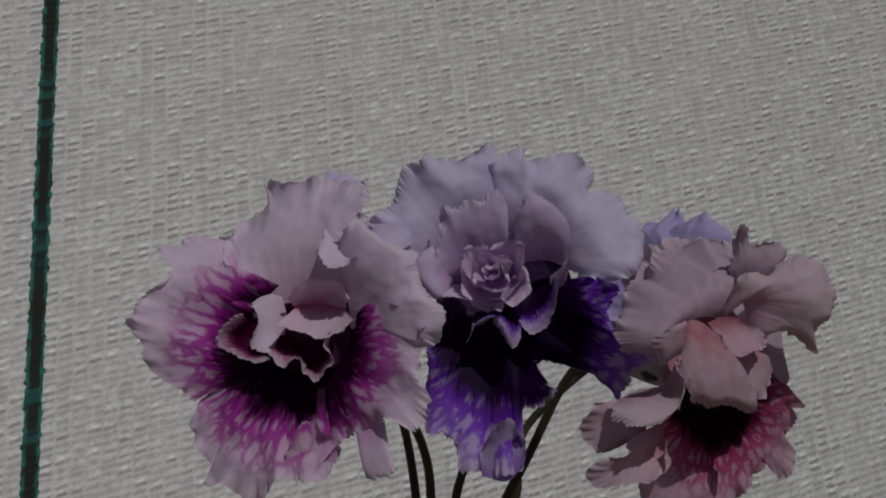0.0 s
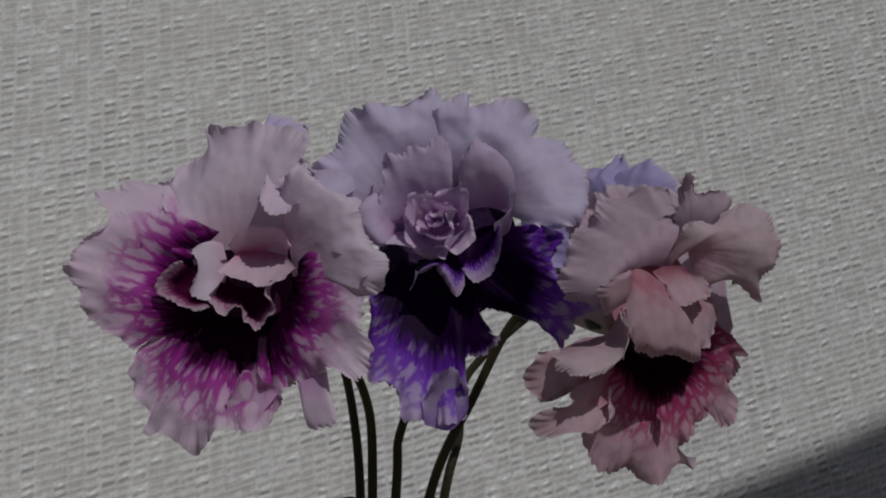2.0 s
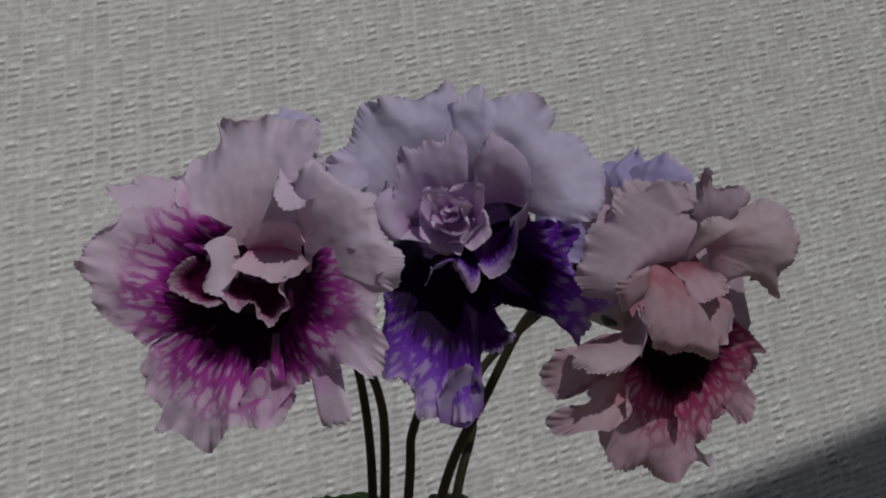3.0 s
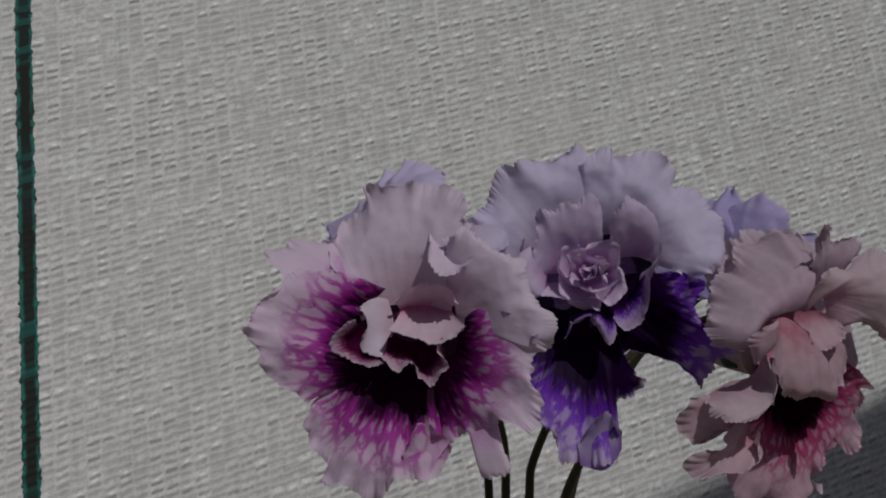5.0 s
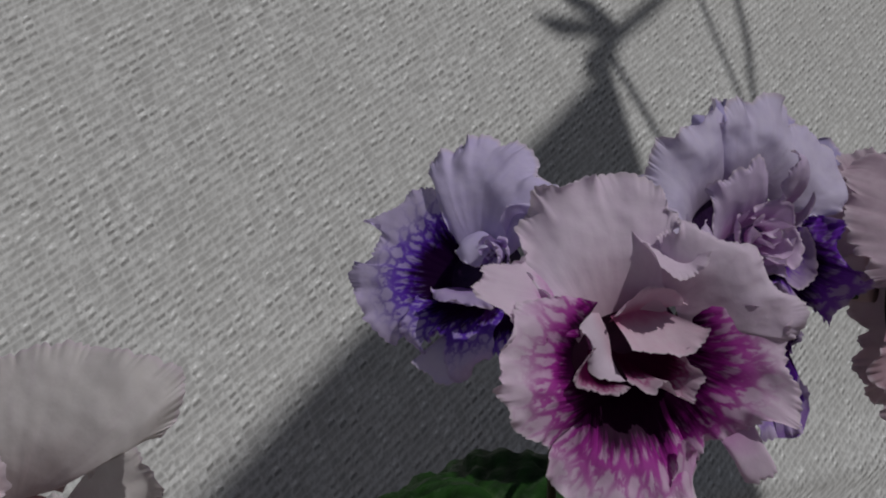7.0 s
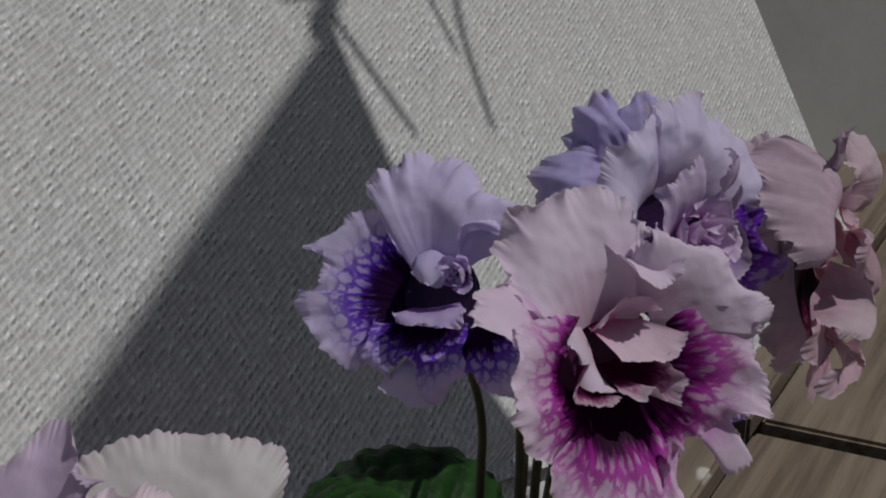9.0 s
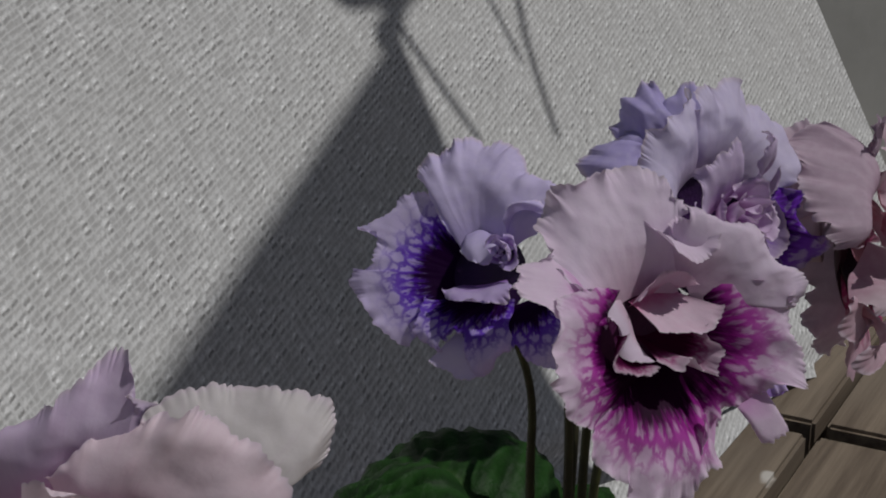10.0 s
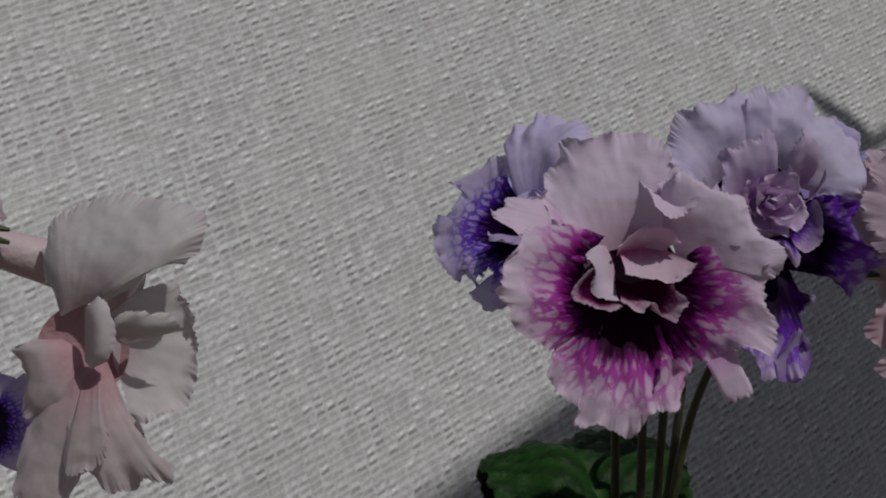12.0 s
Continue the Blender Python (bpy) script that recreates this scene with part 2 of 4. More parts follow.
        c = mixed(n, l, graded(n, l, noisy(n, l, 330.0, 3.0, uv, 0.7), 0.44, 0.62, 0.0, 0.6), c, (0.33, 0.325, 0.32))
        c = mixed(n, l, graded(n, l, noisy(n, l, 14.0, 5.0, uv), 0.3, 0.75, 0.0, 0.35), c, (0.46, 0.455, 0.44))
        # Light on weft crests and glints on single tapes, put into the colour.
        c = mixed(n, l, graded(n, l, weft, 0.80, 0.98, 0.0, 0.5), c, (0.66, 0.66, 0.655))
        glint = maths(n, l, "MULTIPLY", graded(n, l, tone, 0.86, 0.96), graded(n, l, maths(n, l, "MULTIPLY", weft, gap), 0.72, 0.97))
        c = mixed(n, l, glint, c, (0.88, 0.88, 0.88))
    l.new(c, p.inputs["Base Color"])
    p.inputs["Roughness"].default_value = 0.5
    p.inputs["Specular IOR Level"].default_value = 0.06 if stripe else 0.35
    bumped(n, l, p, maths(n, l, "ADD", height, maths(n, l, "MULTIPLY", tone, 0.3)), 0.10, 0.0012)
    return m


def wood_material():
    m, n, l, p = material("weathered_board")
    co = n.new("ShaderNodeTexCoord").outputs["Object"]
    info = n.new("ShaderNodeObjectInfo")
    shift = n.new("ShaderNodeVectorMath")
    shift.operation = "ADD"
    l.new(co, shift.inputs[0])
    l.new(maths(n, l, "MULTIPLY", info.outputs["Random"], 17.0), shift.inputs[1])
    stretch = n.new("ShaderNodeMapping")
    stretch.inputs["Scale"].default_value = (3.0, 60.0, 60.0)
    l.new(shift.outputs[0], stretch.inputs[0])
    grain = noisy(n, l, 1.4, 7.0, stretch.outputs[0], 0.65)
    patch = noisy(n, l, 7.0, 4.0, shift.outputs[0])
    c = mixed(n, l, graded(n, l, grain, 0.3, 0.7), (0.10, 0.072, 0.05), (0.23, 0.18, 0.13))
    c = mixed(n, l, graded(n, l, patch, 0.4, 0.7, 0.0, 0.6), c, (0.18, 0.145, 0.11))
    c = mixed(n, l, graded(n, l, noisy(n, l, 16.0, 2.0, shift.outputs[0]), 0.70, 0.73), c, (0.50, 0.47, 0.43))
    l.new(c, p.inputs["Base Color"])
    p.inputs["Roughness"].default_value = 0.75
    bumped(n, l, p, grain, 0.5, 0.002)
    return m


LEAF, CLOTH, STRIPE, WOOD = leaf_material(), cloth_material(), cloth_material(True), wood_material()
STEM = plain("dark_stem", ((0.03, 0.03, 0.012), (0.06, 0.068, 0.02), (0.04, 0.025, 0.016)), 90, 0.6)
TUBE = plain("pink_tube", ((0.55, 0.36, 0.42), (0.58, 0.47, 0.48), (0.55, 0.45, 0.5)), 60, 0.55)
CALYX = plain("green_calyx", ((0.03, 0.05, 0.02), (0.06, 0.09, 0.03)), 120, 0.6)
DARK = plain("dark_filament", ((0.03, 0.02, 0.02), (0.05, 0.04, 0.03)), 120, 0.6)
CLAY = plain("terracotta", ((0.30, 0.12, 0.07), (0.36, 0.17, 0.10)), 25, 0.8)
SOIL = plain("soil", ((0.02, 0.014, 0.01), (0.05, 0.035, 0.025)), 80, 0.95, 0.8, 0.004)
CONCRETE = plain("grey_plaster", ((0.36, 0.36, 0.34), (0.44, 0.44, 0.42)), 6, 0.9)
POSTMAT = plain("dark_post_paint", ((0.03, 0.03, 0.028), (0.06, 0.055, 0.05)), 20, 0.7)
EARTH = plain("packed_earth", ((0.16, 0.13, 0.10), (0.24, 0.20, 0.15)), 3, 0.95)


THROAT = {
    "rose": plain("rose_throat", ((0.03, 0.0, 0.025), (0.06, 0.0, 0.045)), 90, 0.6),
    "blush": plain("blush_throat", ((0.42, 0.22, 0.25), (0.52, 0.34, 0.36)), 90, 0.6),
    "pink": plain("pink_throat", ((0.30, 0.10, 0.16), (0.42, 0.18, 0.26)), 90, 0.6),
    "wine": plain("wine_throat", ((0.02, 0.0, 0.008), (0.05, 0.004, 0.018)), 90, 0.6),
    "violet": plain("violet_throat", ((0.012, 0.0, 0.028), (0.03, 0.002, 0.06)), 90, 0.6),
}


# ---- shapes ----
def part(name, bm, mat, parent=None, label=""):
    me = bpy.data.meshes.new(name)
    bm.to_mesh(me)
    bm.free()
    for poly in me.polygons:
        poly.use_smooth = len(me.polygons) > 120
    me.materials.append(mat)
    ob = new(name, me)
    ob.parent = parent
    return tagged(ob, label)


def sheet(nu, nv, place, uvs):
    """A grid of nu x nv faces: place(a, b) and uvs(a, b) for a and b from 0 to 1."""
    bm = bmesh.new()
    vs = [[bm.verts.new(place(i / nu, j / nv)) for j in range(nv + 1)] for i in range(nu + 1)]
    lay = bm.loops.layers.uv.new("UVMap")
    for i in range(nu):
        for j in range(nv):
            f = bm.faces.new((vs[i][j], vs[i + 1][j], vs[i + 1][j + 1], vs[i][j + 1]))
            for loop, (a, b) in zip(f.loops, ((i, j), (i + 1, j), (i + 1, j + 1), (i, j + 1))):
                loop[lay].uv = uvs(a / nu, b / nv)
    return bm


def box(x0, y0, z0, x1, y1, z1, bevel=0.0):
    bm = bmesh.new()
    bmesh.ops.create_cube(bm, size=1)
    for v in bm.verts:
        v.co = Vector(((x0, x1)[v.co.x > 0], (y0, y1)[v.co.y > 0], (z0, z1)[v.co.z > 0]))
    if bevel:
        bmesh.ops.bevel(bm, geom=bm.edges[:], offset=bevel, segments=2, affect="EDGES")
    return bm


def curve_through(points, steps):
    """Points on a smooth line through the given ones."""
    pts = [Vector(p) for p in points]
    pts = [2 * pts[0] - pts[1], *pts, 2 * pts[-1] - pts[-2]]
    line = []
    for a, b, c, d in zip(pts, pts[1:], pts[2:], pts[3:]):
        for k in range(steps):
            t = k / steps
            line.append(0.5 * (2 * b + (c - a) * t + (2 * a - 5 * b + 4 * c - d) * t * t + (3 * b - a - 3 * c + d) * t ** 3))
    return [*line, pts[-2]]


def pipe(points, radii, steps=8, sides=10):
    """A round rod along a smooth line; radii run from its first to its last point."""
    line = curve_through(points, steps)
    bm = bmesh.new()
    rings, side = [], Vector((1, 0.3, 0.1))
    for k, p in enumerate(line):
        way = (line[min(k + 1, len(line) - 1)] - line[max(k - 1, 0)]).normalized()
        side = (side - way * side.dot(way)).normalized()
        up = way.cross(side)
        t = k / (len(line) - 1) * (len(radii) - 1)
        r = float(np.interp(t, range(len(radii)), radii))
        rings.append([bm.verts.new(p + r * (side * math.cos(a) + up * math.sin(a))) for a in np.linspace(0, 2 * math.pi, sides, endpoint=False)])
    for a, b in zip(rings, rings[1:]):
        for k in range(sides):
            bm.faces.new((a[k], a[(k + 1) % sides], b[(k + 1) % sides], b[k]))
    bm.faces.new(rings[0][::-1])
    bm.faces.new(rings[-1])
    return bm


def flower(parent, centre, face, back, label, tube=TUBE, length=0.022):
    """The throat tube of a double flower, facing along face; the petals hang on it. back bends the tube towards its stalk."""
    turn = Vector(face).to_track_quat("Z", "Y").to_matrix().to_4x4()
    here = Matrix.Translation(centre) @ turn
    bent = turn.inverted() @ Vector(back).normalized() * length
    mid = Vector((0, 0, -0.45 * length)) * 0.5 + bent * 0.45
    bm = pipe([(0, 0, -0.013), mid + Vector((0, 0, -0.008)), bent + Vector((0, 0, -0.006))], (0.006, 0.0048, 0.0034), 8, 16)
    ob = part("flower", bm, tube, parent, label)
    ob.matrix_local = here
    for k in range(5):
        a = k * 2 * math.pi / 5
        axis = bent.normalized()
        side = axis.orthogonal().normalized()
        out = side * math.cos(a) + axis.cross(side) * math.sin(a)
        sepal = pipe([bent, bent * 0.88 + out * 0.0036, bent * 0.70 + out * 0.0048], (0.0016, 0.0013, 0.0004), 4, 6)
        part("sepal", sepal, CALYX, ob)
    return ob


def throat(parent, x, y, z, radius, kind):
    """A backing sheet that closes the gaps behind a flower's lips, its dark colour passing for a shaded hollow; mm in
    the flower's own axes.
    """
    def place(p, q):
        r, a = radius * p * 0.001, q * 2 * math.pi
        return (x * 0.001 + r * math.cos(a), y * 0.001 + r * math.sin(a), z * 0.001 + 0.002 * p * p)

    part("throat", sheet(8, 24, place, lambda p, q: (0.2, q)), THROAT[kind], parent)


SEEDS = [0]


def teeth(seed, arc, a):
    """The small notches of a petal's rim; arc is the length along it."""
    if a < 0.88:
        return 0.0
    cut = 0.032 * noise.noise(Vector((seed, arc * 1300, 9.0))) + 0.018 * noise.noise(Vector((seed, arc * 3000, 5.0))) + 0.06 * noise.noise(Vector((seed, arc * 290, 2.0)))
    return cut * (a - 0.88) / 0.12


def frill(seed, ang, a, size, ruffle, phase):
    """The lift of a petal out of its blade: slow bends inside, a tight frill at the rim."""
    arc = ang * size
    x, y = a * size * math.cos(ang), a * size * math.sin(ang)
    slow = noise.noise(Vector((seed + 3, x * 62, y * 62))) + 0.45 * noise.noise(Vector((seed + 4, x * 140, y * 140)))
    wave = math.sin(arc * 330 + phase + 3.4 * noise.noise(Vector((seed + 8, arc * 130, a))))
    tight = math.sin(arc * 1150 + phase * 2 + 3.0 * noise.noise(Vector((seed + 9, arc * 300, a))))
    dents = noise.noise(Vector((seed + 6, x * 330, y * 330)))
    much = max(0.0, 0.35 + 1.6 * noise.noise(Vector((seed + 12, arc * 75, 0.0))))
    return ruffle * (2.1 * min(1.0, a * 1.5) * slow + 1.1 * much * a ** 9 * wave + 0.12 * a ** 16 * tight) + 0.0006 * a * dents


def rolled(seed, arc, a, size):
    """How far the rim draws in and lifts where it rolls over, by stretches along it."""
    start = 0.84
    if a <= start:
        return 0.0, 0.0
    z = noise.noise(Vector((seed + 15, arc * 85, 0.5)))
    phi = 6.5 * max(0.0, abs(z) - 0.10) * (1 if z > 0 else -1)
    phi = max(-2.6, min(3.2, phi)) * (a - start) / (1 - start)
    band = min(size, 0.030) * (a - start)
    if abs(phi) < 1e-4:
        return 0.0, 0.0
    return band * (math.sin(phi) / phi - 1), band * (1 - math.cos(phi)) / phi


def petal(parent, base, tip, spread, cup, ruffle, curl, kind):
    """A ruffled, toothed petal fanned out from base to tip (mm in the flower's own axes), bulging by cup, its rim rolled back by curl."""
    SEEDS[0] += 1
    seed = SEEDS[0] * 7.31
    b, e = Vector(base) * 0.001, Vector(tip) * 0.001
    way = e - b
    size = way.length
    way.normalize()
    nrm = Vector((0, 0, 1)) - way * way.z
    nrm = nrm.normalized() if nrm.length > 0.25 else Vector((-way.y, way.x, 0.4)).normalized()
    side = way.cross(nrm)
    half = radians(spread) * 1.2
    scale = min(1.0, size / 0.022)
    cup, ruffle, curl = cup * 0.001 * scale, ruffle * 0.001 * scale, curl * 0.001 * scale
    small = size < 0.016
    nu, nv = (16, 34) if small else (30, 84)
    phase = noise.noise(Vector((seed, 0, 0))) * 6

    def place(a, c):
        v = 2 * c - 1
        ang = v * half
        lobe = 0.80 + 0.20 * math.cos(v * 1.5) + 0.065 * noise.noise(Vector((seed, v * 2.0, 1.0))) + 0.06 * noise.noise(Vector((seed, v * 5, 3.0)))
        lobe *= 1 - 0.22 * abs(v) ** 5
        r = size * (0.04 + 0.96 * a) * lobe * (1 + teeth(seed, v * half * size, a))
        draw, rise = rolled(seed, v * half * size, a, size)
        r += draw
        lift = rise + cup * 3.2 * a * (1 - a) * (1 - 0.4 * v * v) + frill(seed, v * half, a, size, ruffle, phase)
        lift -= curl * max(0.0, a - 0.6) ** 2 * 6.2 * (0.55 + 0.9 * noise.noise(Vector((seed + 5, v * 1.8, 0))))
        slip = 0.12 * size * a * a * noise.noise(Vector((seed + 11, v * 1.6, a)))
        return b + way * (r * math.cos(ang)) + side * (r * math.sin(ang) + slip + 0.10 * size * v * (1 - a)) + nrm * lift

    bm = sheet(nu, nv, place, lambda a, c: (a, 2 * c - 1))
    marked(bm)
    return part("petal", bm, PETAL[kind], parent)


def bite(seed, arc, depth):
    """How far the toothed rim stands out or is cut back at arc (m) along it: small uneven teeth and a few deeper nicks."""
    t = arc / 0.0015 + 0.9 * noise.noise(Vector((seed, arc * 400, 3.0)))
    k = math.floor(t)
    tooth = abs(t - k - 0.62) * (0.35 + 0.9 * abs(noise.noise(Vector((seed, k * 0.77, 8.0)))))
    slow = noise.noise(Vector((seed, arc * 330, 2.0)))
    nick = max(0.0, noise.noise(Vector((seed, arc * 210, 6.0))) - 0.28)
    return depth * (0.4 * slow - 1.0 * tooth - 1.8 * nick)


def marked(bm, mark=None):
    """Lays the second set of coordinates, by which the throat's colour spreads: how far from the throat, and which way."""
    lay = bm.loops.layers.uv.new("Mark")
    first = bm.loops.layers.uv["UVMap"]
    for f in bm.faces:
        start = None
        for loop in f.loops:
            if mark is None:
                loop[lay].uv = loop[first].uv
                continue
            x, y = loop.vert.co.x * 1000 - mark[0], loop.vert.co.y * 1000 - mark[1]
            ang = math.atan2(x, y)
            if start is None:
                start = ang
            elif abs(ang - start) > math.pi:
                ang += 2 * math.pi if ang < start else -2 * math.pi
            loop[lay].uv = (math.hypot(x, y) / 30 / mark[2], ang)


def fold(parent, root, edge, cup, ruffle, roll, kind, mark=None):
    """A petal drawn from its root line to its rim line (mm in the flower's own axes), hollow or bulging by cup, with a waved,
    toothed rim that rolls over in places. mark: the middle of the dark throat (x, y) and how far its colour reaches."""
    SEEDS[0] += 1
    seed = SEEDS[0] * 7.31
    low, high = (curve_through([Vector(p) * 0.001 for p in line], 16) for line in (root, edge))
    wide = sum((q - p).length for p, q in zip(high, high[1:]))
    size = max((q - p).length for p, q in zip((low[0], low[len(low) // 2], low[-1]), (high[0], high[len(high) // 2], high[-1])))
    nu, nv = (16, 56) if wide < 0.02 else (28, 140) if wide < 0.045 else (42, min(460, int(wide * 3800)))
    phase = noise.noise(Vector((seed, 0, 0))) * 6
    soft = min(1.0, size / 0.016)

    def along(line, c):
        t = c * (len(line) - 1)
        k = min(int(t), len(line) - 2)
        return line[k].lerp(line[k + 1], t - k)

    mean = []
    for k in range(41):
        near = [along(high, min(1.0, max(0.0, k / 40 + s * 0.045))) for s in range(-3, 4)]
        mean.append(sum(near, Vector()) / 7)

    def place(a, c):
        p, q = along(low, c), along(high, c)
        q = along(mean, c).lerp(q, 0.15 + 0.85 * a ** 3)
        d = q - p
        tangent = along(high, min(1, c + 0.06)) - along(high, max(0, c - 0.06))
        nrm = d.cross(tangent)
        nrm = nrm.normalized() if nrm.length > 1e-12 else Vector((0, 0, 1))
        if nrm.z < 0:
            nrm = -nrm
        nrm = (nrm + Vector((0, 0, 0.6))).normalized()
        arc = c * wide
        draw, rise = rolled(seed, arc, a, min(d.length, 0.02) * 1.2)
        out = a * d.length + roll * draw + 0.0015 * soft * a ** 4 * noise.noise(Vector((seed + 21, arc * 150, 0.3)))
        if a > 0.86:
            out += bite(seed, arc, 0.0018 * (0.45 + 0.55 * soft)) * (a - 0.86) / 0.14
        body = 4 * a * (1 - a) * cup * 0.001 * (1 - (2 * c - 1) ** 4)
        flat = p + d * a
        x, y = flat.x * 1000, flat.y * 1000
        rough = noise.noise(Vector((seed, x * 0.085, y * 0.085))) + 0.5 * noise.noise(Vector((seed + 2, x * 0.19, y * 0.19)))
        fine = noise.noise(Vector((seed + 6, x * 0.42, y * 0.42)))
        wave = math.sin(arc * 520 + phase + 3.0 * noise.noise(Vector((seed, arc * 110, 0.4))))
        much = max(0.0, 0.45 + 1.2 * noise.noise(Vector((seed + 12, arc * 70, 0.0))))
        tight = math.sin(arc * 1250 + 2 * phase + 3.0 * noise.noise(Vector((seed + 5, arc * 240, 0.9))))
        pleat = noise.noise(Vector((seed + 14, arc * 260, a * 0.7)))
        lift = ruffle * 0.001 * (1.05 * min(1.0, a * 1.6) * rough * soft + 1.6 * a ** 6 * much * wave + 0.60 * a ** 12 * (0.3 + much) * soft * tight)
        lift += soft * (0.0003 * a * fine + 0.00012 * math.sin(math.pi * min(1.0, a * 1.1)) * pleat)
        return p + d.normalized() * out + Vector((0, 0, body)) + nrm * (lift + roll * rise)

    bm = sheet(nu, nv, place, lambda a, c: (a, 2 * c - 1))
    marked(bm, mark)
    return part("petal", bm, PETAL[kind], parent)


def rosette(parent, centre, axis, size, kind):
    """The tight heart of a double flower: whorls of small cupped petals wound round an axis (mm in the flower's own axes)."""
    turn = Vector(axis).to_track_quat("Z", "Y").to_matrix()
    c = Vector(centre)
    for ring, (r, count, low, high) in enumerate(((1.0, 4, -1.0, 5.0), (0.62, 3, 0.0, 6.8), (0.28, 2, 1.0, 7.6))):
        for k in range(count):
            a0 = (k + 0.4 * ring) * 2 * math.pi / count + 0.5 * noise.noise(Vector((ring, k, size)))
            half = math.pi / count * 1.25
            root, edge = [], []
            for s in (-1.0, -0.33, 0.33, 1.0):
                a = a0 + half * s
                wob = 1 + 0.55 * noise.noise(Vector((k * 3.1, ring * 2.3, s * 2)))
                inward = 0.82 if s in (-1.0, 1.0) else 1.0
                root.append(c + turn @ Vector((0.5 * r * size * math.cos(a), 0.5 * r * size * math.sin(a), low * size / 7)))
                edge.append(c + turn @ Vector((r * size * wob * inward * math.cos(a), r * size * wob * inward * math.sin(a), high * wob * size / 7)))
            fold(parent, root, edge, 0.3, 1.3, 0.7, kind)


def leaf(parent, points, width, droop=0.0, label=""):
    """A long quilted leaf along its midrib, folded up a little at the sides, with a scalloped edge."""
    SEEDS[0] += 1
    seed = SEEDS[0] * 3.7
    nu, nv = 70, 28
    line = curve_through(points, 24)

    def place(a, c):
        v = 2 * c - 1
        t = a * (len(line) - 1)
        k = min(int(t), len(line) - 2)
        p = line[k].lerp(line[k + 1], t - k)
        way = (line[k + 1] - line[k]).normalized()
        side = way.cross(Vector((0, 0, 1))).normalized()
        up = side.cross(way)
        w = width * (math.sin(math.pi * min(1.0, 0.06 + 0.94 * a) ** 0.8) ** 0.6) * (1 + 0.02 * math.sin(a * 110 + v) * abs(v) ** 3)
        ribs = 0.0005 * math.sin((a - 0.22 * abs(v)) * 75) * min(1, abs(v) * 4) - 0.0022 * math.exp(-(v / 0.06) ** 2)
        lift = 0.22 * w * abs(v) - droop * w * v * v + 0.004 * noise.noise(Vector((seed, a * 5, v * 2))) + 0.0016 * noise.noise(Vector((seed, a * 22, v * 10)))
        return p + side * (w * v) + up * (lift + ribs)

    return part("leaf", sheet(nu, nv, place, lambda a, c: (a, 2 * c - 1)), LEAF, parent, label)


def lathe(profile, sides=40):
    bm = bmesh.new()
    rings = [[bm.verts.new((r * math.cos(a), r * math.sin(a), z)) for a in np.linspace(0, 2 * math.pi, sides, endpoint=False)] for r, z in profile]
    for a, b in zip(rings, rings[1:]):
        for k in range(sides):
            bm.faces.new((a[k], a[(k + 1) % sides], b[(k + 1) % sides], b[k]))
    bm.faces.new(rings[0][::-1])
    bm.faces.new(rings[-1])
    return bm


def pot(parent, x, y, top, radius):
    h = top - DECK
    k = part("pot", lathe([(radius * 0.72, 0.001), (radius * 0.95, h * 0.78), (radius * 1.08, h * 0.78), (radius * 1.1, h), (radius * 0.98, h), (radius * 0.95, h - 0.02)]), CLAY, parent, "round terracotta flowerpot")
    k.location = (x, y, DECK)
    s = part("soil", lathe([(radius * 0.9, -0.006), (radius * 0.95, 0.0), (radius * 0.6, 0.005), (0.004, 0.007)]), SOIL, parent)
    s.location = (x, y, top - 0.016)


def stalk(parent, *points, thick=0.00105):
    return part("stalk", pipe(points, (thick * 1.25, thick * 1.05, thick * 0.9), 12, 10), STEM, parent)


# ---- ground, deck, walls ----
DECK = 0.055
ground = tagged(part("ground", sheet(12, 12, lambda a, b: (-400 + 800 * a, -400 + 800 * b, 0), lambda a, b: (a, b)), EARTH), "packed brown earth under and around the deck", "ground", kind="structure")
BOARD_TURN = radians(22.5)
ALONG = Vector((math.cos(BOARD_TURN), math.sin(BOARD_TURN), 0))
ACROSS = Vector((-ALONG.y, ALONG.x, 0))
deck = tagged(new("deck"), "weathered brown wooden boards with dark gaps", "deck", kind="structure")
deck.matrix_world = Matrix.Translation((0.555, 0.392, 0)) @ Matrix.Rotation(BOARD_TURN, 4, "Z")


def backdrop_point(u, v):
    """A place on the leaning cloth: u along its foot, v up its slope."""
    return CLOTH_AT + CLOTH_U * u + CLOTH_V * v


CLOTH_AT = Vector((0.2, 0.4897, 0.307))
CLOTH_N = Vector((0.2839, -0.749, 0.5986)).normalized()
CLOTH_V = Vector((-0.152, 0.581, 0.799)).normalized()
CLOTH_U = CLOTH_V.cross(CLOTH_N).normalized()
if CLOTH_U.x < 0:
    CLOTH_U = -CLOTH_U
ROW = Vector((0.955, 0.296))


def cloth_uv(u, v):
    return (u, -ROW.y * u + ROW.x * v)


def foot(u):
    """Where the upper layer of the cloth ends, along its slope."""
    return -0.25 - 0.132 * (u - 0.123) + 0.004 * math.sin(u * 21)


def cloth_place(u, v):
    rest = v - foot(u)
    wave = 0.0022 * math.sin(u * 9 + v * 4) + 0.0016 * noise.noise(Vector((u * 11, v * 5, 0)))
    hem = 0.010 * math.exp(-(rest / 0.03) ** 2) - 0.012 * math.exp(-(rest / 0.007) ** 2)
    return backdrop_point(u, v) + CLOTH_N * (wave + hem)


def cloth_edge(v):
    return 0.787 + 0.30 * v


cloth = tagged(new("backdrop_cloth"), "pale grey woven cloth draped down behind the flowers onto the boards", "cloth")


